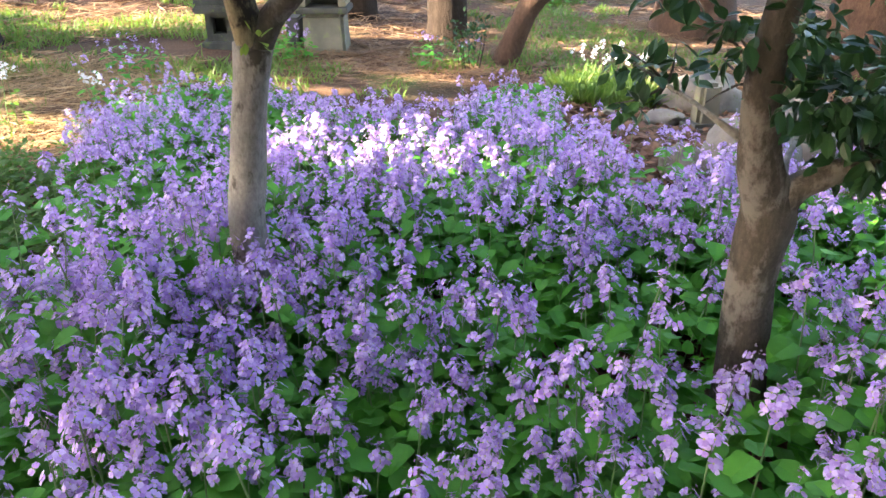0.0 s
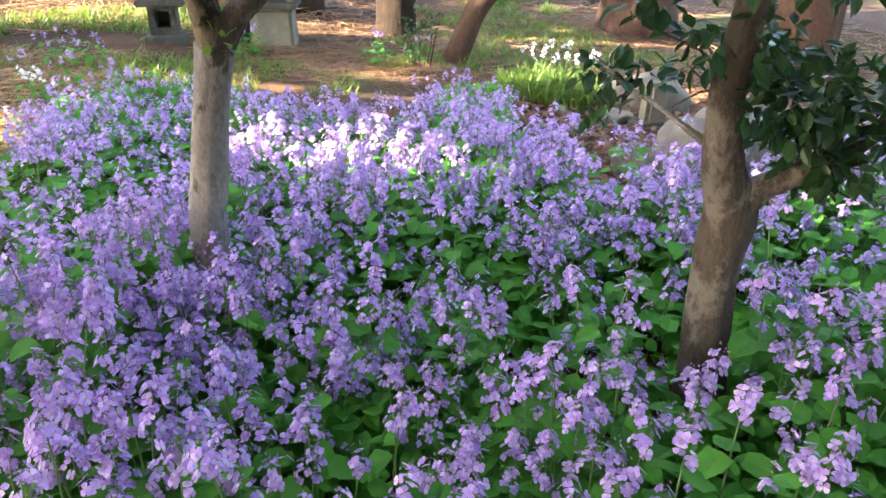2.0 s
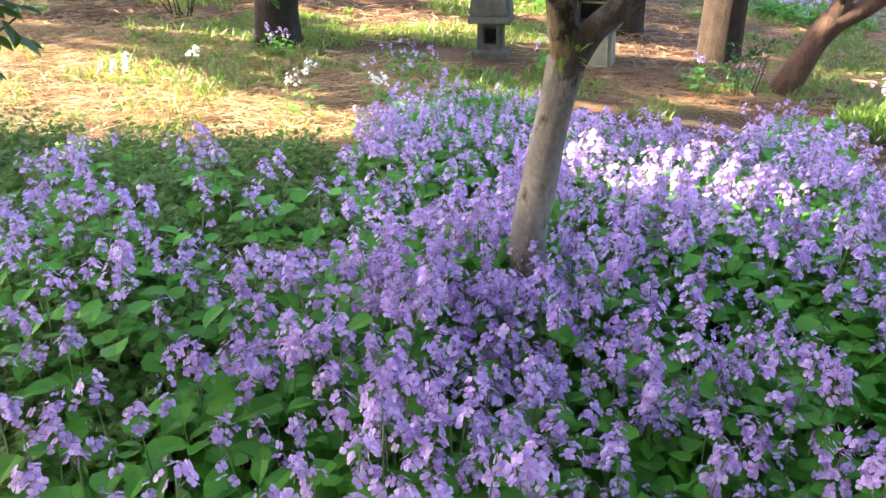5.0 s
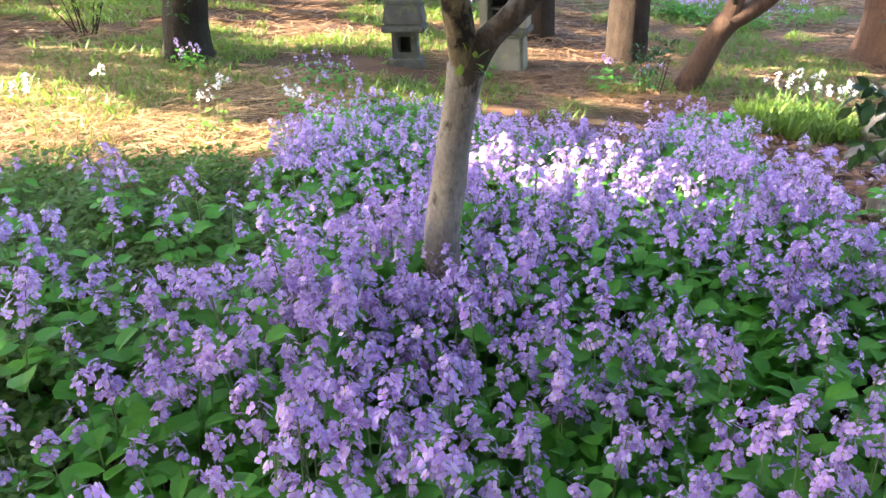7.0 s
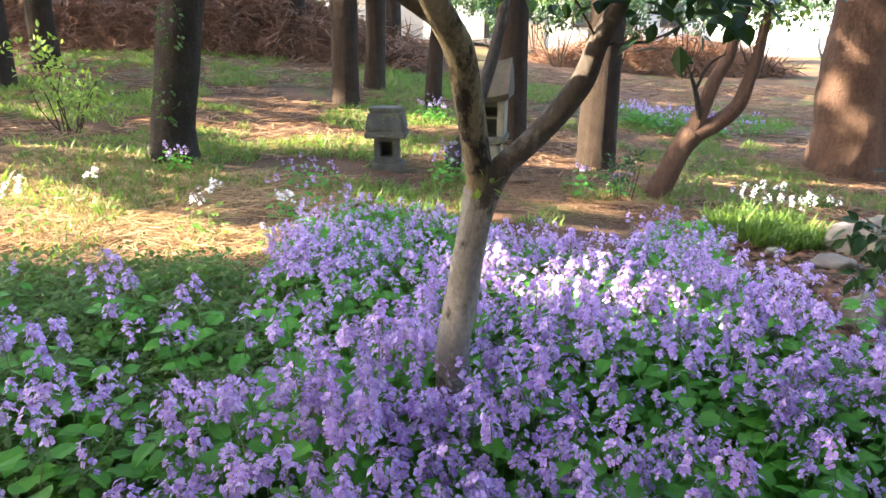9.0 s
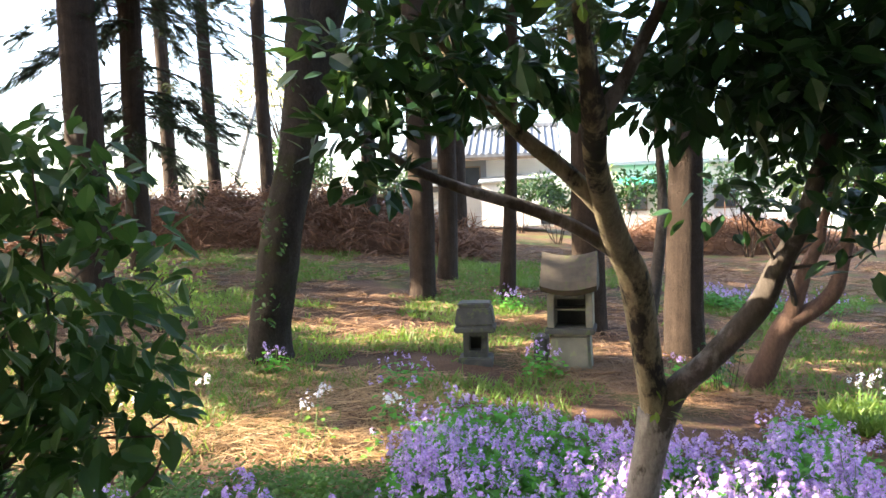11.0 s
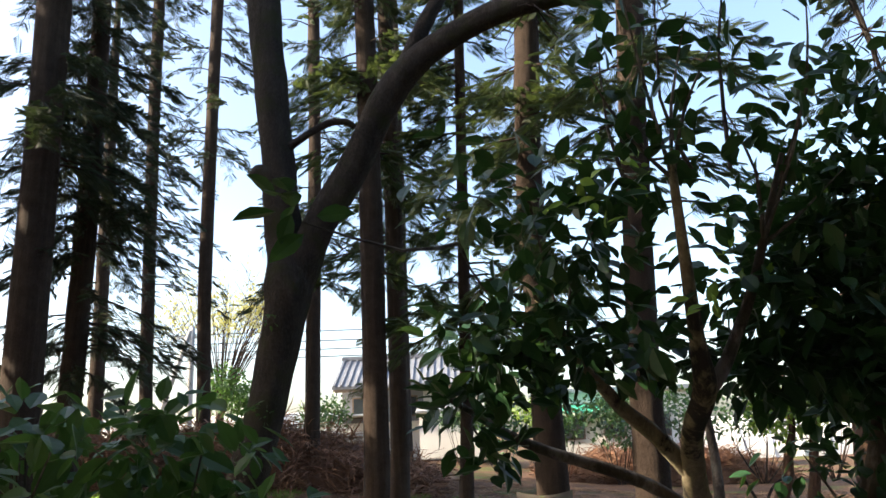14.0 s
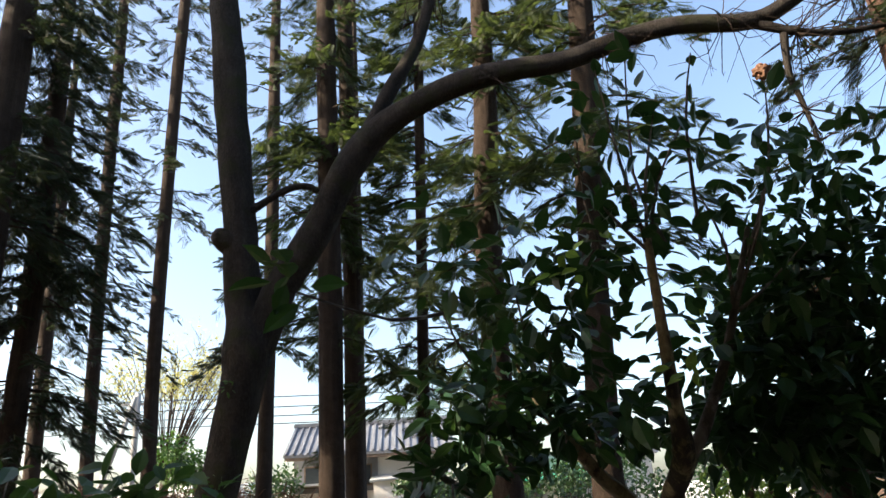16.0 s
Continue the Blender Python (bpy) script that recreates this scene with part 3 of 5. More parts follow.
def forked_tree():
    o = (-3.0, 6.9, 0.24)
    root = empty("forked_tree", *o)
    tagged(root, "tall dark broadleaf tree with forked trunk and long arching limb", "tree")
    limb("trunk", [(-3.02, 6.95, .1, .33), (-3.0, 6.92, .35, .235), (-2.91, 6.88, .9, .2), (-2.76, 6.82, 1.56, .19), (-2.66, 6.8, 1.96, .19), (-2.55, 6.8, 2.37, .19), (-2.44, 6.8, 3.02, .215), (-2.39, 6.8, 3.4, .235), (-2.42, 6.8, 3.7, .2), (-2.45, 6.8, 3.9, .2), (-2.49, 6.8, 4.3, .19), (-2.51, 6.8, 4.71, .173), (-2.58, 6.8, 5.3, .172), (-2.66, 6.8, 6.13, .175), (-2.75, 6.8, 7.08, .17), (-2.85, 6.8, 8.03, .15), (-3.0, 6.9, 10, .08)],
         M_bark_dark, root, o, 18, .18, 21)
    limb("limb", [(-2.4, 6.8, 3.1, .17), (-2.27, 6.8, 3.55, .19), (-2.05, 6.76, 4.03, .172), (-1.71, 6.7, 4.56, .165), (-1.39, 6.6, 5.21, .16), (-1.04, 6.5, 5.62, .15), (-0.58, 6.4, 5.9, .135), (-0.09, 6.3, 6.08, .125), (0.44, 6.2, 6.16, .112), (1.0, 6.15, 6.22, .105),
                  (1.6, 6.05, 6.4, .1), (2.17, 5.9, 6.46, .097), (2.91, 5.8, 6.42, .09), (3.33, 5.7, 6.6, .08), (3.8, 5.6, 6.95, .065), (4.5, 5.5, 7.6, .04)], M_bark_dark, root, o, 14, .15, 23)
    limb("branch", [(-1.2, 6.58, 5.5, .11), (-0.89, 6.5, 6.13, .082), (-0.59, 6.5, 6.67, .072), (-0.4, 6.5, 7.31, .062), (-0.2, 6.5, 8.2, .04)], M_bark_dark, root, o, 10, .15, 24)
    limb("branch", [(2.9, 5.8, 6.4, .06), (3.35, 5.7, 6.2, .042), (3.85, 5.7, 6.2, .035), (4.4, 5.7, 6.3, .025)], M_bark_dark, root, o, 8, .15, 25)
    limb("branch", [(3.2, 5.75, 6.27, .045), (3.11, 5.7, 5.72, .035), (3.17, 5.7, 5.42, .029), (3.22, 5.7, 5.1, .022), (3.27, 5.7, 4.8, .012)], M_bark_dark, root, o, 8, .25, 26)
    limb("branch", [(-2.5, 6.78, 4.82, .06), (-2.3, 6.75, 4.93, .044), (-2.13, 6.75, 5.04, .04), (-1.95, 6.75, 5.12, .04), (-1.79, 6.75, 5.12, .038), (-1.7, 6.75, 5.06, .03)], M_bark_dark, root, o, 8, .2, 27)
    limb("knot", [(-2.48, 6.78, 4.46, .14), (-2.6, 6.76, 4.52, .14), (-2.7, 6.75, 4.58, .12), (-2.76, 6.75, 4.62, .07)], M_bark_dark, root, o, 10, .2, 28, "rounded burr on the trunk")
    tw = Batch()
    for (bx, by, bz), n, rad in (((3.3, 5.7, 6.2), 26, .9), ((3.9, 5.6, 6.6), 26, 1.0), ((2.6, 5.8, 6.45), 18, .8), ((3.2, 5.7, 5.3), 18, .7), ((1.4, 6.1, 6.3), 14, .7), ((-.3, 6.5, 7.4), 20, .9), ((4.3, 5.7, 6.2), 24, .9), ((0.2, 6.2, 6.1), 12, .7)):
        for _ in range(n):
            d = unit_rand(1, .6)[0] * rad * rng.uniform(.5, 1) + np.array((0, 0, -.2))
            twigs_into(tw, (bx, by, bz), [(bx + d[0], by + d[1], bz + d[2])], .008, 0, 3, .5)
    tagged(child("twigs", tw.mesh("twigs", [M_bark_cedar]), root, "fine bare hanging twigs"), kind="stuff").location = (-o[0], -o[1], -o[2])
    # small dry nest in the twigs and lichen ivy low on the trunk
    bm = bmesh.new()
    bmesh.ops.create_icosphere(bm, subdivisions=3, radius=.085)
    for v in bm.verts:
        v.co *= 1 + .5 * noise.noise(v.co * 30)
        v.co.z *= .9
    part("dry_tuft", bm, M_twig, root, "ball of dry twigs caught in the branch").location = (2.84 - o[0], 5.7 - o[1], 5.74 - o[2])
    ba = leaf_cloud([(-2.78, 6.62, 1.6, .12, .06, .3, 70), (-2.9, 6.66, .9, .1, .06, .3, 50), (-2.6, 6.6, 2.1, .1, .05, .12, 20), (-2.5, 6.55, 3.0, .06, .04, .06, 10)], .06, up=1.2)
    child("ivy", ba.mesh("ivy", [M_shrub_near]), root, "small green ivy on the bark").location = (-o[0], -o[1], -o[2])
    ba = leaf_cloud([(-2.7, 6.9, 9.5, 1.6, 1.6, 1.2, 500), (-.2, 6.6, 9.0, 1.4, 1.4, 1.0, 350), (4.6, 5.4, 8.0, 1.4, 1.2, .8, 250)], .12, up=1.2, shell=.1)
    child("crown", ba.mesh("crown", [M_shrub]), root).location = (-o[0], -o[1], -o[2])


forked_tree()


# ---- cedars ----
SPRAY_V, SPRAY_F = [], []
for _k in range(9):
    _y = 0.05 + _k * 0.1
    for _s in (-1, 1):
        _n = len(SPRAY_V)
        _l = 0.36 - 0.024 * _k
        SPRAY_V += [(0, _y, 0), (_s * _l, _y + _l * .8, -.10), (_s * _l * .60, _y + _l * .62, -.01)]
        SPRAY_F.append((_n, _n + 1, _n + 2))
        _n = len(SPRAY_V)
        SPRAY_V += [(_s * _l * .45, _y + _l * .4, -.02), (_s * _l * .72, _y + _l * .95, -.14), (_s * _l * .55, _y + _l * .62, -.02)]
        SPRAY_F.append((_n, _n + 1, _n + 2))
_n = len(SPRAY_V)
SPRAY_V += [(-.02, 0, 0), (.02, 0, 0), (0, 1.05, -.06)]
SPRAY_F.append((_n, _n + 1, _n + 2))
SPRAY_V = np.array(SPRAY_V, float)


def cedar(rows, height, crown_from, branches, reach, foliage=0.9, mat_leaf=None, bark=None, label="", low=(), seed=0, spray=.3, droop=.55):
    """A straight cedar: rows give the trunk's measured line, extended to its height; drooping branches carry sprays."""
    rows = [tuple(r) for r in rows]
    x0, y0 = rows[0][0], rows[0][1]
    z0 = float(ground_z(x0, y0))
    o = (x0, y0, z0)
    root = empty("cedar_tree", *o)
    tagged(root, label or "tall straight cedar with brown fibrous bark", "tree", "cedars of the grove")
    r0 = rows[0][3]
    line = [(x0, y0, z0 - .1, r0 * 1.28), (x0, y0, z0 + .18, r0 * 1.08)] + [r for r in rows if r[2] > z0 + .4]
    last = line[-1]
    dx, dy = (last[0] - x0) / max(last[2] - z0, 1), (last[1] - y0) / max(last[2] - z0, 1)
    if last[2] < height:
        line.append((last[0] + dx * (height - last[2]), last[1] + dy * (height - last[2]), height, .04 if branches else last[3] * .9))
    v, f = tube(line, 14, .10, seed)
    child("trunk", mesh_arrays("trunk", v - np.array(o), f, [bark or M_bark_cedar], None, True), root)
    L = np.array(line)
    lim, ba = Batch(), Batch()
    zs = list(rng.uniform(crown_from, height - .3, branches)) + list(low)
    for z in zs:
        bx, by = np.interp(z, L[:, 2], L[:, 0]), np.interp(z, L[:, 2], L[:, 1])
        a = rng.uniform(0, 2 * math.pi)
        ln = reach * rng.uniform(.55, 1.1) * (1 - .55 * max(0, (z - crown_from) / max(height - crown_from, 1)))
        d = np.array((math.cos(a), math.sin(a), rng.uniform(-.1, .25)))
        pts = []
        for k in range(5):
            s = k / 4
            pts.append((bx + d[0] * ln * s, by + d[1] * ln * s, z + d[2] * ln * s - droop * ln * s * s, .022 * (1 - .8 * s)))
        tv, tf = tube(pts, 4, 0, 0, 2)
        lim.add(tv, tf)
        n = int(rng.poisson(26 * foliage * ln))
        if n:
            s = rng.uniform(.2, 1, n)
            P = np.array(pts)[:, :3]
            q = np.stack([np.interp(s, np.linspace(0, 1, 5), P[:, c]) for c in range(3)], axis=1)
            side = np.cross(d, (0, 0, 1))
            fw = d * .7 + side * rng.uniform(-1, 1, n)[:, None] + np.array((0, 0, -1)) * rng.uniform(.1, 1.0, n)[:, None]
            ba.scatter(SPRAY_V, SPRAY_F, turns(fw, unit_rand(n) * .6 + np.array((0, 0, 1)), spray * rng.uniform(.6, 1.3, n)), q + rng.normal(size=(n, 3)) * .05)
    off = tuple(-c for c in o)
    if lim.n:
        tagged(child("branches", lim.mesh("branches", [bark or M_bark_cedar]), root), kind="stuff").location = off
    if ba.n:
        child("foliage", ba.mesh("foliage", [mat_leaf or M_cedar]), root).location = off
    return root


cedar([(1.5, 8.62, .2, .22), (1.53, 8.6, 2.0, .2), (1.65, 8.6, 4.0, .19), (1.83, 8.6, 6.5, .185), (2.02, 8.6, 8.9, .18)], 16, 5.6, 75, 2.0, .95, M_cedar_l,
      label="tall cedar with warm brown bark and straw at its foot", low=(4.6, 5.2, 5.6, 6.1, 6.5), seed=1)
cedar([(0.5, 9.85, .2, .21), (0.47, 9.8, 3.4, .2), (0.47, 9.8, 4.9, .2), (.54, 9.8, 6.7, .195), (.65, 9.8, 8.8, .18)], 17, 3.9, 125, 2.1, 1.05, M_cedar_l, label="cedar with low hanging feathery foliage", seed=2)
cedar([(-2.05, 11.4, .3, .21), (-2.03, 11.4, 2.2, .2), (-2.07, 11.4, 7.6, .187), (-2.11, 11.4, 11.3, .17)], 17, 6.5, 70, 1.9, .9, M_cedar_l, seed=3, low=(4.5, 5.2, 5.8))
cedar([(-1.85, 13.2, .4, .18), (-1.79, 13.2, 2.2, .174), (-1.82, 13.2, 7.9, .166), (-1.89, 13.2, 12.9, .15)], 18, 4.8, 80, 1.9, .95, M_cedar_l, seed=4, label="slim cedar with pale brown bark")
cedar([(-.68, 11.7, .2, .13), (-.59, 11.8, 2.0, .107), (-.51, 11.8, 4.6, .1), (-.41, 11.8, 7.8, .097), (-.29, 11.8, 11.7, .09)], 15, 3.4, 95, 1.9, 1.0, M_cedar_l, seed=5, label="slender young cedar with thin dark trunk")
cedar([(-4.13, 17, .9, .19), (-4.13, 17.0, 2.3, .18), (-4.1, 17, 5.1, .176), (-4.07, 17, 8.75, .163), (-4.11, 17, 13.8, .15)], 20, 5.5, 65, 2.0, .6, M_cedar, seed=6, label="slender cedar with sparse thin branches")
cedar([(-7.39, 19, 1.0, .19), (-7.39, 19, 2.8, .184), (-7.48, 19, 6.4, .181), (-7.43, 19, 13.9, .177), (-7.36, 19, 17, .17)], 22, 9.5, 55, 2.0, .55, M_cedar, seed=7, label="bare slender cedar trunk with thin crown")
cedar([(-8.88, 19, 1.0, .19), (-8.92, 19, 2.6, .18), (-9.1, 19, 8.4, .173), (-9.19, 19, 12.4, .17), (-9.23, 19, 16.1, .16)], 21, 7.5, 65, 2.1, .65, M_cedar, seed=8, label="slender cedar with a few ragged side sprays", low=(6.2, 7.2))
cedar([(-7.8, 13, .5, .23), (-7.81, 13, 2.5, .213), (-7.77, 13, 5.1, .205), (-7.76, 13, 7.9, .2), (-7.79, 13, 10.5, .177)], 15, 3.2, 115, 2.3, .95, M_cedar, seed=9, label="cedar with dense dark drooping foliage")
cedar([(-7.5, 11, .4, .3), (-7.57, 11, 6.5, .28), (-7.6, 11, 8.7, .28), (-7.63, 11, 11, .26)], 17, 6.2, 80, 2.4, 1.0, M_cedar, seed=10, label="thick cedar with dark high crown")
cedar([(-2.05, 17.8, .8, .2), (-2.02, 17.8, 4, .18), (-2.0, 17.8, 9, .16)], 18, 7, 50, 1.8, .8, M_cedar_l, seed=11)
cedar([(-11.2, 21, 1.1, .22), (-11.3, 21, 6, .2), (-11.4, 21, 12, .17)], 19, 5, 55, 2.3, .6, M_cedar, seed=12, label="far cedar with dark drooping sprays")
cedar([(5.1, 9.8, -.2, .54), (5.07, 9.8, .4, .5), (5.03, 9.8, .9, .465), (5.05, 9.8, 1.7, .44), (5.3, 9.8, 4.4, .40)], 4.6, 4.0, 0, 1, 0, M_cedar, M_bark_red, "massive broken cedar trunk with sunlit reddish bark", seed=13)
cedar([(6.05, 7.5, -.3, .42), (6.05, 7.5, .8, .38), (6.0, 7.5, 3, .35), (6, 7.5, 8, .3)], 18, 6, 50, 2.6, .9, M_cedar, M_bark_red, "thick cedar with smooth reddish brown bark", seed=14)


def crooked_tree():
    o = (1.92, 7.2, -.15)
    root = empty("crooked_tree", *o)
    tagged(root, "small crooked grey-brown tree with two bent stems", "tree")
    limb("trunk", [(1.88, 7.2, -.3, .16), (1.91, 7.2, -.12, .136), (1.98, 7.2, .06, .123), (2.11, 7.2, .37, .112), (2.22, 7.2, .54, .118)], M_bark_red, root, o, 12, .2, 31)
    limb("stem", [(2.18, 7.2, .48, .1), (2.29, 7.2, .77, .073), (2.37, 7.2, 1.05, .067), (2.48, 7.2, 1.28, .055), (2.53, 7.2, 1.52, .043), (2.61, 7.2, 1.79, .031), (2.6, 7.2, 2.3, .015)], M_bark_red, root, o, 10, .2, 32)
    limb("stem", [(2.19, 7.2, .5, .1), (2.45, 7.2, .64, .08), (2.62, 7.2, .81, .074), (2.7, 7.2, 1.06, .062), (2.76, 7.2, 1.31, .056), (2.79, 7.2, 1.58, .043), (2.9, 7.2, 2.1, .02)], M_bark_red, root, o, 10, .2, 33)
    limb("twig", [(2.25, 7.15, .68, .03), (2.2, 7.1, .85, .026), (2.16, 7.1, .98, .022), (2.1, 7.1, 1.13, .016), (2.0, 7.1, 1.35, .008)], M_bark_dark, root, o, 6, .2, 34)
    limb("twig", [(2.17, 7.1, .97, .016), (2.27, 7.1, 1.2, .013), (2.42, 7.1, 1.31, .008)], M_bark_dark, root, o, 6, .2, 35)
    ba = leaf_cloud([(2.75, 7.2, 1.9, .5, .4, .35, 420), (2.4, 7.2, 2.0, .35, .3, .3, 160), (3.1, 7.2, 2.1, .4, .3, .3, 200)], .085, up=1, shell=.1)
    child("crown", ba.mesh("crown", [M_young_lit]), root, "pale green spring leaves").location = tuple(-c for c in o)


crooked_tree()


def side_shrub():
    o = (-1.85, 1.35, 0.0)
    root = empty("shrub", *o)
    tagged(root, "leafy evergreen shrub with broad glossy green leaves on thin stems", "shrub")
    off = (-o[0], -o[1], 0)
    limb("trunk", [(-1.85, 1.35, -.05, .05), (-1.82, 1.33, .5, .038), (-1.8, 1.3, 1.0, .03), (-1.72, 1.3, 1.4, .02)], M_bark_warm, root, o, 8, .15, 61)
    clumps = [(-1.33, 1.3, 1.58, .27, .32, .33, 420), (-1.72, 1.3, 1.52, .36, .38, .4, 600), (-1.22, 1.3, 1.3, .16, .22, .18, 140),
              (-1.5, 1.35, 1.86, .32, .3, .12, 200), (-2.1, 1.3, 1.55, .36, .38, .45, 400), (-1.5, 1.3, 1.2, .26, .25, .15, 200), (-1.95, 1.4, 1.92, .3, .3, .14, 140)]
    for cx, cy, cz, rx, ry, rz, n in clumps:
        for _ in range(5):
            st = Batch()
            d = unit_rand(1)[0] * np.array((rx, ry, rz)) * .9
            twigs_into(st, (-1.79, 1.3, rng.uniform(.8, 1.1)), [(cx + d[0], cy + d[1], cz + d[2])], .007, 0, 5, .25)
            child("stem", st.mesh("stem", [M_bark_warm]), root).location = off
    ba = leaf_cloud(clumps, .075, up=.7, shell=.15, droop=.35)
    child("leaves", ba.mesh("leaves", [M_shrub_near]), root, "broad glossy green leaves").location = off


side_shrub()


# ---- unseen oaks added beside and behind the camera as shade, with sun gaps ----
GAPS = [(-2.5, 4.4, .1, .75), (-1.9, 4.4, .2, .5), (-3.2, 4.6, .1, .7), (-2.2, 4.1, .1, .5), (-3.8, 4.7, .1, .7), (-4.4, 4.9, .2, .7), (.42, 3.15, .4, .3), (.68, 2.95, .4, .13), (1.0, 2.75, .4, .09), (.95, 3.2, .4, .09), (.12, 3.4, .4, .1), (1.3, 3.0, .4, .08), (-.3, 3.6, .4, .07),
        (2.7, 6.1, .2, .55), (2.9, 4.75, .25, .3), (1.9, 8.0, 0, .3), (4.55, 9.5, .7, .18), (4.6, 9.4, 1.6, .18), (3.6, 8.7, -.2, .5), (-.02, 2.05, 1.62, .2),
        (-.14, 1.6, 1.85, .15), (-.3, 1.75, 1.9, .2), (-1.6, 8.2, .2, .6), (-3.8, 7.0, .3, .5), (-2.6, 9.0, .3, .6), (-4.4, 6.2, .3, .6), (-2.5, 6.5, 2.4, .2), (-1.2, 10.5, .2, .6), (-3.5, 11, .3, .7), (.6, 8.6, 0, .5)]


# small random crown gaps, added to dapple the forest floor with sun
spot = np.random.default_rng(21)
for _k in range(46):
    GAPS.append((spot.uniform(-6.5, 3), spot.uniform(5.6, 13), .15, spot.uniform(.02, .22)))
for _k in range(14):
    GAPS.append((spot.uniform(1.5, 6.5), spot.uniform(8.5, 16), .1, spot.uniform(.1, .45)))


def shade_tree(x, y, height, clumps, name_seed):
    o = (x, y, float(ground_z(x, y)))
    root = empty("oak_tree", *o)
    tagged(root, "unseen evergreen oak added to shade the grove", "tree", "oaks beside the path")
    limb("trunk", [(x, y, o[2] - .1, .4), (x, y, 1.0, .3), (x + .2, y, 3.5, .26), (x, y + .2, 6, .2), (x, y, height, .08)], M_bark_dark, root, o, 12, .2, name_seed)
    for k in range(4):
        a = k * 1.6 + name_seed
        limb("limb", [(x, y, 3 + k * .8, .14), (x + 1.0 * math.cos(a), y + 1.0 * math.sin(a), 4.2 + k * .9, .1), (x + 2.2 * math.cos(a), y + 2.2 * math.sin(a), 5.2 + k, .04)], M_bark_dark, root, o, 8, .2, name_seed + k)
    ba = Batch()
    ts = np.array(to_sun)
    for cx, cy, cz, rx, ry, rz, n in clumps:
        d = unit_rand(n)
        pos = np.array((cx, cy, cz)) + d * (rng.uniform(0, 1, n) ** .45)[:, None] * np.array((rx, ry, rz))
        keep = np.ones(n, bool)
        # leave out leaves that would block a chosen sun spot
        for gx, gy, gz, gr in GAPS:
            w = pos - np.array((gx, gy, gz))
            off = np.linalg.norm(w - (w @ ts)[:, None] * ts, axis=1)
            keep &= ~((off < gr * rng.uniform(.75, 1.3, n) + .12) & ((w @ ts) > 0))
        pos = pos[keep]
        n = len(pos)
        ba.scatter(THIN_V * np.array([1.5, 1, 1]), THIN_F, turns(unit_rand(n), unit_rand(n) * .8 + np.array((0, 0, 1)), .42 * rng.uniform(.7, 1.2, n)), pos)
    child("crown", ba.mesh("crown", [M_shrub]), root, "dense dark shading crown with gaps cut for sun spots").location = tuple(-c for c in o)


shade_tree(-9.5, -1.8, 10, [(-9.5, -1.8, 5.6, 2.5, 2.5, 3.3, 4600)], 41)
shade_tree(-9.0, 3.0, 10, [(-9.0, 2.4, 5.6, 2.3, 2.5, 3.5, 5200)], 42)
shade_tree(-10.5, 6.3, 11, [(-10.5, 6.3, 5.8, 2.5, 2.4, 3.4, 3600)], 43)
shade_tree(-15.0, 10.5, 11, [(-15, 10.5, 7, 3, 3, 3.5, 2200)], 44)
shade_tree(-6.0, -5.5, 11, [(-6, -5.5, 5, 3.2, 2.8, 4.2, 6500)], 45)
shade_tree(-.5, -6.0, 11, [(-.5, -6.0, 5.5, 3.2, 2.6, 4.6, 7500)], 46)
shade_tree(5.0, -4.5, 11, [(5.0, -4.5, 5.5, 3.2, 2.8, 4.6, 7500)], 47)
shade_tree(9.5, 0.5, 11, [(9.5, 0.5, 5.5, 3.0, 3.0, 4.4, 4200)], 48)
shade_tree(11.5, 6.0, 11, [(11.5, 6.0, 5.5, 3.0, 2.6, 4.4, 3600)], 49)
shade_tree(-12.5, 9.3, 12, [(-12.5, 9.3, 7.0, 2.6, 2.4, 3.8, 2600)], 50)
shade_tree(-11.0, 0.6, 12, [(-11.0, .6, 7.4, 2.3, 2.5, 3.4, 4200)], 52)
shade_tree(-3.4, -3.4, 12, [(-3.2, -2.6, 8.2, 3.2, 3.2, 2.2, 5200)], 53)
shade_tree(2.6, -2.6, 12, [(2.4, -1.6, 8.2, 3.2, 3.2, 2.2, 5200)], 54)
shade_tree(-3.0, -9.5, 15, [(-3.0, -9.5, 9.0, 4.0, 2.6, 6.0, 8500)], 55)
shade_tree(4.0, -9.0, 15, [(4.0, -9.0, 9.0, 4.0, 2.6, 6.0, 8500)], 56)
shade_tree(-13.0, 5.0, 15, [(-13.0, 5.0, 10.5, 3.0, 3.2, 4.2, 5600)], 57)
shade_tree(-17.5, 10.8, 17, [(-17.5, 10.8, 12.0, 3.2, 3.6, 5.0, 5600)], 58)
shade_tree(-20.0, 16.0, 17, [(-20.0, 16.0, 12.0, 3.4, 3.4, 5.0, 4200)], 59)
shade_tree(-16.5, 14.0, 12, [(-16.5, 14.0, 8.0, 3.0, 2.8, 4.2, 2400)], 51)


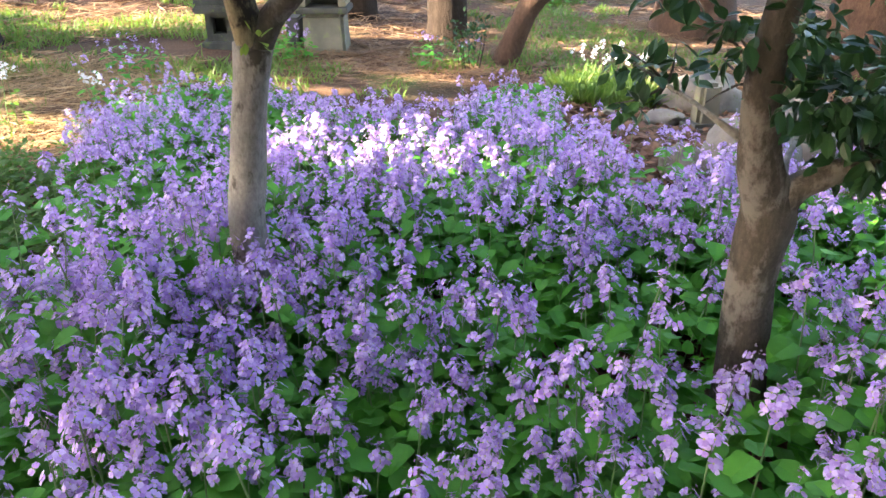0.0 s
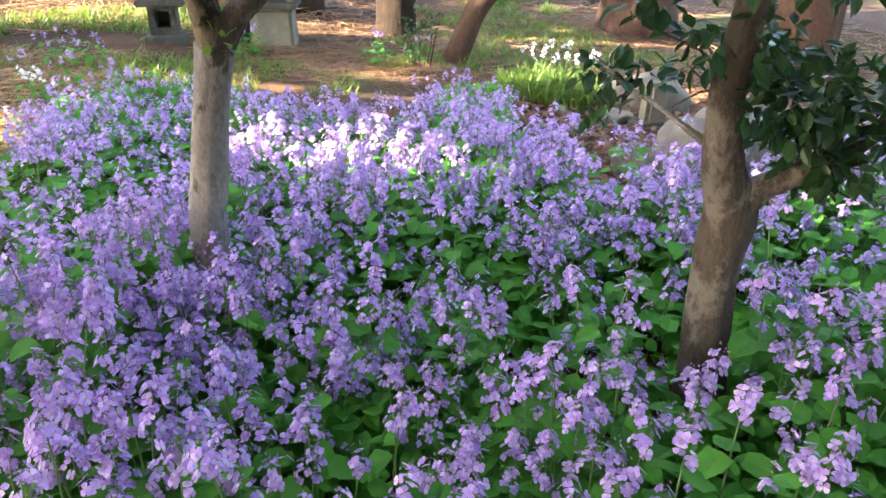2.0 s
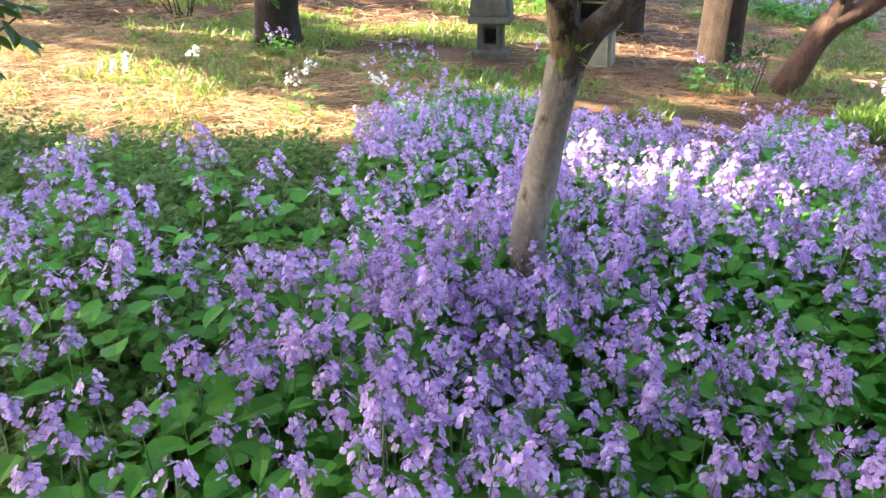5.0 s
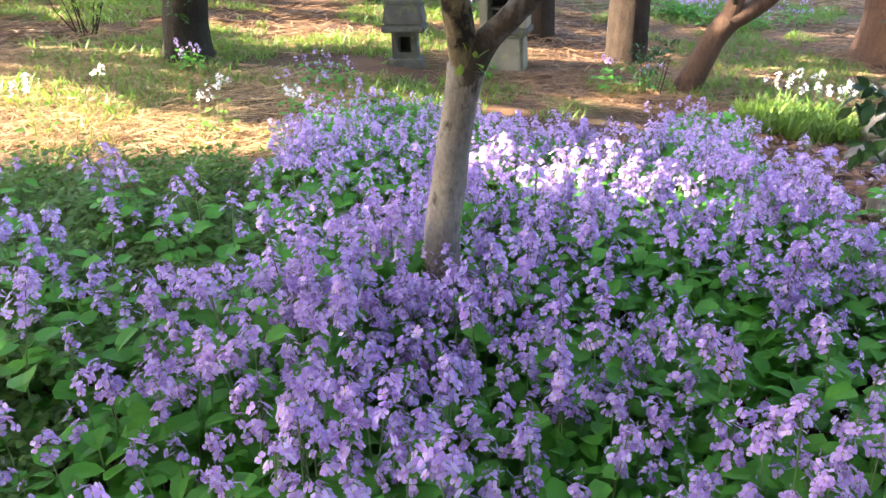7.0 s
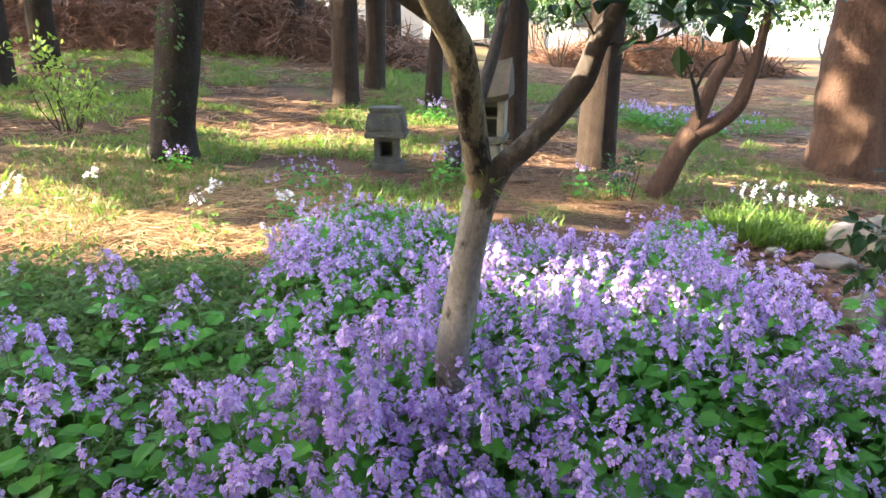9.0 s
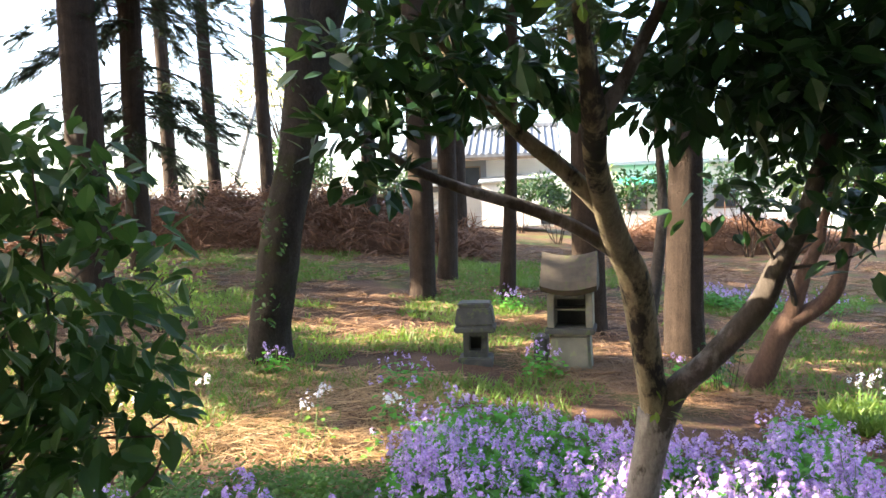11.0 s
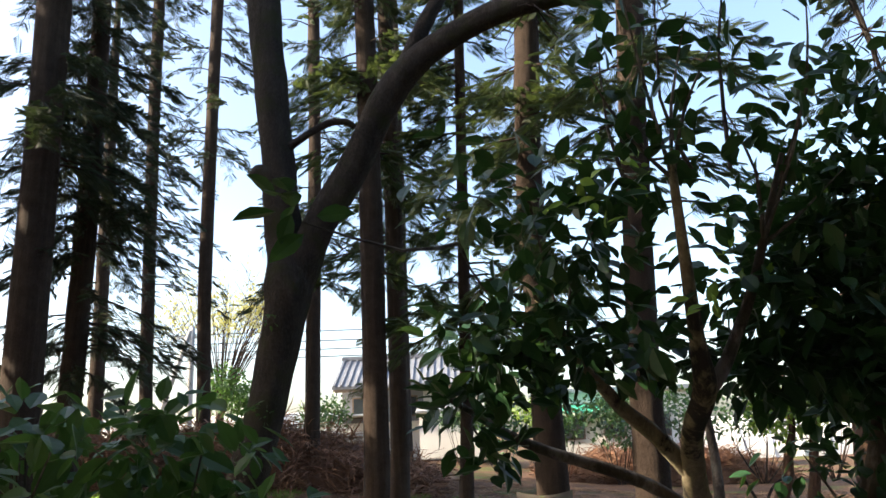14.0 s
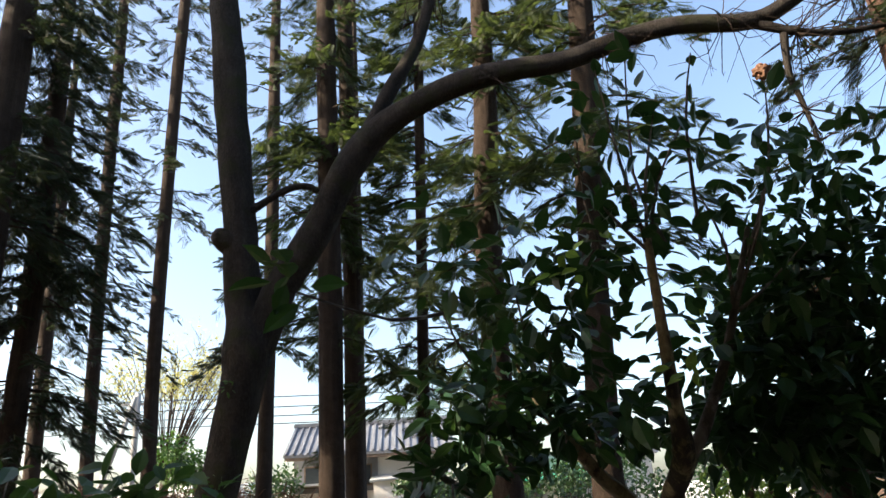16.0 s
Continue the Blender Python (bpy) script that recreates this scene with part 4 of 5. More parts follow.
# ---- stone shrines ----
def small_shrine(x, y):
    z = float(ground_z(x, y))
    root = empty("stone_shrine", x, y, z)
    tagged(root, "small grey stone shrine with dark niche and heavy cap", "shrine")
    part("base", box_bm(.36, .32, .11, 0, 0, -.02, .012), M_stone, root)
    for s in (-1, 1):
        part("side_wall", box_bm(.065, .22, .27, s * .095, 0, .09, .008), M_stone, root)
    part("back_wall", box_bm(.13, .05, .27, 0, .085, .09, .005), M_hole, root)
    part("sill", box_bm(.126, .2, .07, 0, -.008, .09, .006), M_stone, root)
    part("lintel", box_bm(.126, .2, .05, 0, -.008, .31, .006), M_stone, root)
    bm = box_bm(.44, .40, .07, 0, 0, .36, .015, .96)
    part("eave", bm, M_stone, root)
    part("roof", box_bm(.42, .37, .20, 0, 0, .432, .02, .84), M_stone, root)
    part("ridge", box_bm(.36, .30, .035, 0, 0, .633, .012, .95), M_stone, root)


def big_shrine(x, y):
    z = float(ground_z(x, y))
    root = empty("stone_shrine", x, y, z)
    root.rotation_euler = (0, 0, radians(-8))
    tagged(root, "larger roofed stone shrine on a pale granite block", "shrine")
    part("pedestal", box_bm(.44, .40, .42, 0, 0, -.04, .03, .92), M_stone_l, root, "pale sunlit granite block")
    part("side_block", box_bm(.14, .3, .36, -.33, .06, -.03, .02), M_stone, root)
    part("floor_slab", box_bm(.52, .44, .06, 0, 0, .384, .01), M_stone, root)
    for s in (-1, 1):
        part("side_wall", box_bm(.075, .36, .36, s * .20, 0, .448, .008), M_stone_l, root)
    part("back_wall", box_bm(.32, .06, .36, 0, .15, .448, .005), M_hole, root)
    part("shelf", box_bm(.32, .2, .02, 0, 0.0, .62, .003), M_stone_l, root)
    part("lintel", box_bm(.32, .3, .06, 0, -.01, .75, .006), M_stone, root)
    bm = bmesh.new()
    n = 9
    prof = [(-.36, 0.0), (-.30, .10), (-.16, .26), (0, .40), (.16, .26), (.30, .10), (.36, 0.0)]
    rows = []
    for j in range(n):
        u = -1 + 2 * j / (n - 1)
        sag = .05 * u * u
        rows.append([bm.verts.new((u * .29, py * .9, pz * .85 + sag + .06)) for py, pz in prof] + [bm.verts.new((u * .29, .27, sag)), bm.verts.new((u * .29, -.27, sag))])
    m = len(rows[0])
    for a, b in zip(rows[:-1], rows[1:]):
        for k in range(m):
            bm.faces.new((a[k], a[(k + 1) % m], b[(k + 1) % m], b[k]))
    bm.faces.new(rows[0][::-1])
    bm.faces.new(rows[-1])
    bmesh.ops.recalc_face_normals(bm, faces=bm.faces)
    bmesh.ops.translate(bm, verts=bm.verts, vec=(0, 0, .80))
    part("roof", bm, M_stone_b, root, "curved mossy brown stone roof")


small_shrine(-.9, 7.45)
big_shrine(.12, 7.62)


# ---- rocks ----
def rock(x, y, sx, sy, sz, seed, label, material=None):
    bm = bmesh.new()
    bmesh.ops.create_icosphere(bm, subdivisions=4, radius=1)
    for v in bm.verts:
        k = 1 + .28 * noise.noise(v.co * 1.3 + Vector((seed, 0, 0))) + .08 * noise.noise(v.co * 5 + Vector((seed, 3, 0)))
        v.co = Vector((v.co.x * sx, v.co.y * sy, v.co.z * sz)) * k
    ob = part("rock", bm, material or M_rock, None, "", True)
    ob.location = (x, y, float(ground_z(x, y)) + sz * .55)
    tagged(ob, label, "rock", "rocks beside the flower bed")


rock(2.25, 3.68, .13, .13, .12, 1, "small rounded brown rock among dead leaves")
rock(2.62, 3.62, .27, .24, .23, 2, "large grey boulder laced with dry stems")
rock(3.0, 3.7, .25, .25, .2, 3, "grey boulder under the camellia")
rock(2.72, 5.05, .16, .12, .06, 4, "flat sunlit stone beside bare soil")
rock(2.35, 5.25, .06, .05, .05, 5, "small whitish stone on bare soil", M_stone_l)
rock(3.35, 4.3, .3, .25, .22, 6, "low mossy boulder behind the rocks")
rock(3.3, 5.6, .35, .25, .2, 7, "low brown boulder on bare soil")


def stone_post(x, y):
    root = empty("stone_post", x, y, float(ground_z(x, y)))
    tagged(root, "short mossy stone post by the rocks", "post")
    part("shaft", box_bm(.18, .17, .40, 0, 0, -.05, .03, .86), M_stone_l, root)
    part("foot", box_bm(.28, .26, .10, 0, 0, -.04, .03), M_stone, root)


stone_post(2.95, 4.85)


# ---- violet flowers ----
BED = [(-.9, .55), (-.98, 1.2), (-1.1, 1.8), (-.8, 2.2), (-.75, 2.6), (-.92, 2.75), (-.95, 3.1), (-1.05, 3.4), (-1.1, 3.7), (-1.15, 4.1), (-1.1, 4.5), (-1.0, 5.0), (-.6, 5.2), (.1, 4.85), (.45, 4.3),
       (.8, 4.0), (1.2, 4.6), (1.45, 5.2), (1.9, 5.4), (1.65, 4.1), (1.65, 3.3), (1.6, 2.65), (2.2, 2.75), (3.0, 2.85), (3.6, 2.4), (3.5, 1.6), (3.0, .8), (2.2, .45), (1.3, .3), (.4, .4), (-.4, .35)]


def inside(px, py, poly):
    hit = np.zeros(len(px), bool)
    for (ax, ay), (bx, by) in zip(poly, poly[1:] + poly[:1]):
        c = ((ay > py) != (by > py)) & (px < (bx - ax) * (py - ay) / (by - ay + 1e-12) + ax)
        hit ^= c
    return hit


def fbm(x, y, s, off=0.0):
    return np.array([noise.noise(Vector((a * s, b * s, off))) + .5 * noise.noise(Vector((a * s * 2.3, b * s * 2.3, off + 5))) for a, b in zip(x, y)])


EYE_V = np.array([(-.12, -.12, .08), (.12, -.12, .08), (.12, .12, .08), (-.12, .12, .08)])


def flower_head(n_fl, top, spread, shift):
    """Flowers round the top of a stem: their turns and places, and the stalks and buds that carry them."""
    a = rng.uniform(0, 6.28, n_fl)
    hz = rng.uniform(-.055, .014, n_fl)
    r = spread * rng.uniform(.35, 1.0, n_fl) * (1 - .3 * (hz + .06) / .074)
    pos = np.stack([np.cos(a) * r, np.sin(a) * r, top + hz], axis=1)
    out = np.stack([np.cos(a), np.sin(a), rng.uniform(.35, 1.7, n_fl)], axis=1)
    T = turns(np.cross(out, unit_rand(n_fl)), out, rng.uniform(.0115, .0152, n_fl))
    ba = Batch()
    nb = 5
    b = np.stack([rng.normal(0, .006, nb), rng.normal(0, .006, nb), top + rng.uniform(.0, .02, nb)], axis=1)
    ba.scatter(BUD_V, BUD_F, turns(unit_rand(nb), unit_rand(nb) * .4 + np.array((0, 0, 1)), rng.uniform(.007, .012, nb)), b + shift, 1)
    for p in pos:
        ba.add(np.array([(0, 0, p[2] - .02), (.0015, .0015, p[2] - .02), tuple(p)]) + shift, [(0, 1, 2)], 0)
    return T, pos + shift, ba


def proto(k):
    """One plant: stem, leaves as (turn, place), two flower heads."""
    hgt = (.40, .46, .36, .43, .49, .39, .34, .44)[k % 8]
    lean = rng.normal(0, .05, 2)
    rows = [(0, 0, -.02, .003), (lean[0] * .3, lean[1] * .3, hgt * .4, .0025), (lean[0], lean[1], hgt - .01, .0015)]
    sv, sf = tube(rows, 4, 0, 0, 2, False)
    leaves = []
    nl = 7
    for i in range(nl):
        a = i * 2.4 + rng.uniform(-.3, .3)
        s = (i + .4) / nl
        z = hgt * (.15 + .62 * s)
        ln = .10 * (1.15 - .5 * s) * rng.uniform(.85, 1.2)
        off = .06 * (1.2 - .8 * s)
        p = np.array((lean[0] * s * .6 + math.cos(a) * off, lean[1] * s * .6 + math.sin(a) * off, z))
        f = np.array((math.cos(a), math.sin(a), rng.uniform(-.45, .25)))
        leaves.append((turns(f[None], np.array([[rng.normal(0, .25), rng.normal(0, .25), 1]]), [ln])[0], p))
    a = rng.uniform(0, 6.28)
    head = flower_head(rng.integers(10, 15), hgt, .036, np.array((lean[0], lean[1], 0)))
    side = flower_head(rng.integers(4, 7), hgt * .93, .028, np.array((lean[0] * .7 + .10 * math.cos(a), lean[1] * .7 + .10 * math.sin(a), 0)))
    return (sv, sf), leaves, head, side


protos = [proto(k) for k in range(8)]

# where the plants stand
N = 6000
px, py = rng.uniform(-2.1, 3.4, N), rng.uniform(.35, 5.8, N)
dens = np.clip(.7 + .8 * fbm(px, py, .9) + .7 * fbm(px, py, 2.6, 14), .06, 1)
dens *= .55 + .45 * smooth(.7, 1.7, py)
dens *= np.where(py < 3.3, .3 + .7 * smooth(-1.2, -.2, px), 1.0)
ok = inside(px, py, BED) & (rng.uniform(0, 1, N) < dens)
for tx, ty, tr in ((0.01, 2.15, .1), (1.47, 1.5, .13)):
    ok &= (px - tx) ** 2 + (py - ty) ** 2 > tr ** 2
px, py = px[ok], py[ok]
sx, sy = [], []
for cx, cy, cr, n in ((-2.0, 2.45, .25, 12), (-1.62, 2.88, .2, 9), (-1.65, 2.25, .15, 8), (-1.3, 2.05, .2, 11), (-1.25, 2.65, .25, 6), (-2.35, 3.0, .2, 6), (-1.0, 1.0, .2, 8), (-1.7, 1.95, .3, 14), (-1.3, 1.6, .25, 10), (-2.1, 2.1, .25, 9), (3.4, 12.0, .75, 70), (2.8, 12.3, .4, 25), (-.55, 10.9, .3, 14), (-1.45, 6.3, .2, 9), (-2.7, 6.3, .15, 6),
                      (2.0, 3.1, .3, 7), (2.3, 2.95, .3, 5), (4.6, 12.5, .5, 14), (-.2, 6.9, .25, 8), (1.3, 7.0, .3, 6), (-1.15, 5.0, .6, 20)):
    a, r = rng.uniform(0, 6.28, n), cr * np.sqrt(rng.uniform(0, 1, n))
    sx.append(cx + np.cos(a) * r)
    sy.append(cy + np.sin(a) * r)
px, py = np.concatenate([px] + sx), np.concatenate([py] + sy)
pz = ground_z(px, py)
turn = rng.uniform(0, 6.28, len(px))
size = rng.uniform(.8, 1.22, len(px)) * (1 + .12 * fbm(px, py, .7, 9)) * (1 - .3 * smooth(2.6, 4.8, py))
kind_of = rng.integers(0, 8, len(px))
near = np.argsort(np.hypot(px - .3, py + .1))[:120]
is_near = np.zeros(len(px), bool)
is_near[near] = True

carpet = Batch()
for k, ((sv, sf), leaves, head, side) in enumerate(protos):
    sel = np.where(~is_near & (kind_of == k))[0]
    c, s, z = np.cos(turn[sel]), np.sin(turn[sel]), np.zeros(len(sel))
    R = np.stack([np.stack([c, -s, z], 1), np.stack([s, c, z], 1), np.stack([z, z, z + 1], 1)], 1) * size[sel][:, None, None]
    P = np.stack([px[sel], py[sel], pz[sel]], 1)
    carpet.scatter(sv, sf, R, P, 0)
    for T, p in leaves:
        carpet.scatter(HEART_V @ T.T + p, LEAF_F, R, P, 1)
    for T, pos, ba in (head, side):
        for t1, p1 in zip(T, pos):
            carpet.scatter(PETAL_V @ t1.T + p1, PETAL_F, R, P, 2)
            carpet.scatter(EYE_V @ t1.T + p1, [(0, 1, 2, 3)], R, P, 3)
        hv = np.concatenate(ba.v)
        carpet.scatter(hv, ba.f, R, P, 4)
ob = new("violet_flowers", carpet.mesh("violet_flowers", [M_stem, M_cress, M_petal, M_eye, M_bud]))
tagged(ob, "dense bed of violet four-petalled flowers with heart-shaped leaves", "flowers", kind="stuff")

# the plants nearest to the path, each a thing
leaf_me = mesh_arrays("leaf", HEART_V, LEAF_F, [M_cress], None, True)


def one_flower(name, petals):
    return mesh_arrays(name, np.concatenate([PETAL_V, EYE_V]), PETAL_F + [tuple(len(PETAL_V) + i for i in range(4))], [petals, M_eye], [0] * len(PETAL_F) + [1])


flower_me = one_flower("flower", M_petal)
flower_white_me = one_flower("white_flower", M_petal_w)


def plant(name, data, flower, label, group, leaf=None):
    (sv, sf), leaves, head, side = data
    root = new(name, mesh_arrays(name, sv, sf, [M_stem]))
    tagged(root, label, "plant", group)
    for T, p in leaves:
        child("leaf", leaf or leaf_me, root).matrix_basis = Matrix.Translation(Vector(p)) @ Matrix(T.tolist()).to_4x4()
    for T, pos, ba in (head, side):
        hd = tagged(child("flower_head", ba.mesh("flower_head", [M_stem, M_bud]), root), kind="stuff")
        for t1, p1 in zip(T, pos):
            child("flower", flower, hd).matrix_basis = Matrix.Translation(Vector(p1)) @ Matrix(t1.tolist()).to_4x4()
    return root


first = [[plant("violet_flower_plant", d, flower_me, "violet-flowered plant with heart-shaped green leaves on thin stem", "flowers in the bed"), False] for d in protos]
for i in near:
    m = Matrix.Translation((px[i], py[i], pz[i])) @ Matrix.Rotation(turn[i], 4, 'Z')
    root, used = first[kind_of[i]]
    if not used:
        root.matrix_basis = m @ Matrix.Scale(size[i], 4)
        first[kind_of[i]][1] = True
    else:
        cp = copy_thing(root, m)
        cp.scale = (size[i],) * 3

# leaves under the flowers
n = 15000
ux, uy = rng.uniform(-2.0, 3.4, n), rng.uniform(.3, 5.7, n)
ok = inside(ux, uy, BED)
ux, uy = ux[ok], uy[ok]
n = len(ux)
ba = Batch()
ba.scatter(HEART_V, LEAF_F, turns(np.stack([rng.normal(size=n), rng.normal(size=n), rng.normal(0, .25, n)], 1), np.stack([rng.normal(0, .3, n), rng.normal(0, .3, n), np.ones(n)], 1), rng.uniform(.04, .085, n)),
           np.stack([ux, uy, ground_z(ux, uy) + rng.uniform(.04, .27, n)], 1))
ob = new("low_leaves", ba.mesh("low_leaves", [M_cress]))
tagged(ob, "low green leaves filling the ground under the flowers", "leaves", kind="stuff")

# white-flowered plants
wp = [proto(k) for k in range(3)]
leaf_pale_me = mesh_arrays("leaf", HEART_V * .6, LEAF_F, [M_weed], None, True)
spots = ((-3.05, 4.45), (-3.0, 4.5), (-1.95, 4.62), (-1.85, 4.7), (-1.75, 4.6), (-1.35, 4.8), (-1.3, 4.72), (2.35, 5.9), (2.5, 6.0), (2.62, 5.9), (2.75, 6.05), (2.9, 6.15), (3.05, 6.2), (2.6, 6.2), (2.45, 6.15), (2.85, 5.95), (-2.6, 4.75), (3.2, 6.3), (2.7, 5.75))
for j, (wx, wy) in enumerate(spots):
    root = plant("white_flower_plant", wp[j % 3], flower_white_me, "pale white-flowered plant with light green leaves", "white flowers at the edge", leaf_pale_me)
    root.matrix_basis = Matrix.Translation((wx, wy, float(ground_z(wx, wy)))) @ Matrix.Rotation(rng.uniform(0, 6.28), 4, 'Z')


# ---- grass, weeds, straw and litter ----
def strew(name, n, box, test, template, lift, length, flat, mats, label, category, mound=0.0):
    x, y = rng.uniform(box[0], box[1], n), rng.uniform(box[2], box[3], n)
    ok = test(x, y)
    x, y = x[ok], y[ok]
    n = len(x)
    z = ground_z(x, y) + rng.uniform(*lift, n)
    if mound:
        z += mound * rng.uniform(.3, 1, n) * np.maximum(0, fbm(x, y, 3.2, 17))
    a = rng.uniform(0, 6.28, n)
    f = np.stack([np.cos(a), np.sin(a), rng.uniform(*flat, n)], 1)
    u = np.stack([rng.normal(0, .5, n), rng.normal(0, .5, n), np.ones(n)], 1)
    ba = Batch()
    ba.scatter(*template, turns(f, u, rng.uniform(*length, n)), np.stack([x, y, z], 1))
    tagged(new(name, ba.mesh(name, mats)), label, category, kind="stuff")


def weed_patch(x, y):
    side = smooth(-.7, -1.1, x) * smooth(4.1, 3.6, y + .3 * fbm(x, y, 1.5))
    return (side * smooth(-5.5, -4, x) > rng.uniform(0, 1, len(x))) & (fbm(x, y, 1.2, 3) > -.6)


strew("weeds", 105000, (-5.2, -.6, .8, 4.2), weed_patch, (THIN_V * np.array([1.5, 1, 1]), THIN_F), (.01, .2), (.02, .055), (-.3, .6), [M_weed], "mat of small green weeds and chickweed", "weeds", .22)
strew("grass", 125000, (-9, 6, 5.0, 16), lambda x, y: fbm(x, y, .45, 1) + .6 * fbm(x, y, 2.2, 2) > .0 + .25 * smooth(0, 4, x) + .3 * smooth(7, 5, y), (BLADE_V * np.array([1.7, 1, 1]), BLADE_F), (-.01, .01), (.05, .16), (.4, 2.4), [M_grass], "patchy short green woodland grass", "grass")
strew("grass", 2500, (-4.6, -1.2, 3.4, 5.2), lambda x, y: fbm(x, y, 1.2, 6) > .1, (BLADE_V, BLADE_F), (-.01, .01), (.06, .16), (.6, 3), [M_grass], "thin grass through the straw", "grass")
strew("grass", 3500, (2.0, 3.2, 5.3, 6.6), lambda x, y: np.hypot(x - 2.55, y - 5.95) < .5, (BLADE_V * np.array([2, 1, 1]), BLADE_F), (-.01, .05), (.08, .25), (.4, 3), [M_grass], "bright green clump under white flowers", "grass")
strew("dry_straw", 44000, (-6, -1.0, 3.4, 6.8), lambda x, y: (fbm(x, y, .8, 4) > -.45) & ~inside(x, y, BED), (BLADE_V * np.array([.45, 1, .3]), BLADE_F), (.0, .04), (.08, .26), (-.1, .25), [M_straw], "dry brown straw and cedar needles on the soil", "straw")
strew("dry_needles", 34000, (-.6, 5.5, 6.0, 10.5), lambda x, y: fbm(x, y, .6, 8) > -.2, (BLADE_V * np.array([.4, 1, .3]), BLADE_F), (.0, .04), (.08, .26), (-.1, .25), [M_needle], "rust-coloured needle litter round the trunks", "straw")
strew("dry_needles", 70000, (-12, 9, 6.5, 20), lambda x, y: fbm(x, y, .5, 12) > -.3, (BLADE_V * np.array([.9, 1, .3]), BLADE_F), (.0, .04), (.1, .36), (-.08, .2), [M_needle], "scattered dry needles and twigs on the forest floor", "straw")
strew("dead_leaves", 7000, (1.5, 5, 2.6, 6.5), lambda x, y: ~inside(x, y, BED), (THIN_V * np.array([1.6, 1, 1]), THIN_F), (.0, .03), (.03, .1), (-.1, .25), [M_twig], "brown dead leaves round the rocks", "leaf litter")
strew("dead_leaves", 1500, (-1.6, -.7, .5, 1.8), lambda x, y: ~inside(x, y, BED), (THIN_V * np.array([1.6, 1, 1]), THIN_F), (.0, .02), (.02, .06), (-.1, .2), [M_twig], "brown litter on bare soil at the edge of the flowers", "leaf litter")


# ---- heap of cut branches at the back ----
def brush_pile(x0, x1, yc, depth, height, count, label):
    n = 60
    V, F = [], []
    m = 14
    for i in range(n + 1):
        x = x0 + (x1 - x0) * i / n
        e = min(1, 4 * min(i, n - i) / n + .05)
        for j in range(m + 1):
            v = -1 + 2 * j / m
            k = max(0, 1 - v * v) ** .7
            hh = height * e * k * (.8 + .45 * noise.noise(Vector((x * .8, v * 2, 1))) + .2 * noise.noise(Vector((x * 3, v * 5, 2))))
            y = yc + v * depth
            V.append((x, y, float(ground_z(x, y)) + hh - .03))
    for i in range(n):
        for j in range(m):
            a = i * (m + 1) + j
            F.append((a, a + m + 1, a + m + 2, a + 1))
    mound = mesh_arrays("brush_heap", V, F, [M_twig])
    heap = new("brush_heap", mound)
    tagged(heap, label, "brush heap")
    A = np.array(V).reshape(n + 1, m + 1, 3)
    i, j = rng.integers(0, n, count), rng.integers(0, m, count)
    P = A[i, j] + rng.normal(size=(count, 3)) * np.array((.12, .1, .06)) + np.array((0, 0, .05))
    ba = Batch()
    frond = np.array([(-.012, 0, 0), (.012, 0, 0), (-.016, .35, .12), (.016, .35, .12), (-.014, .7, .1), (.014, .7, .1), (0, 1, -.1)])
    ba.scatter(frond, [(0, 1, 3, 2), (2, 3, 5, 4), (4, 5, 6)], turns(unit_rand(count, .35), unit_rand(count) * .8 + np.array((0, 0, 1)), rng.uniform(.3, .95, count)), P)
    tagged(child("cut_branches", ba.mesh("cut_branches", [M_twig]), heap), kind="stuff")


brush_pile(-15, -1.2, 17.6, 1.5, 1.3, 22000, "long heap of rust-brown cut cedar branches")
brush_pile(2.2, 10, 25, 1.5, 1.0, 8000, "low heap of brown cut branches by the field")


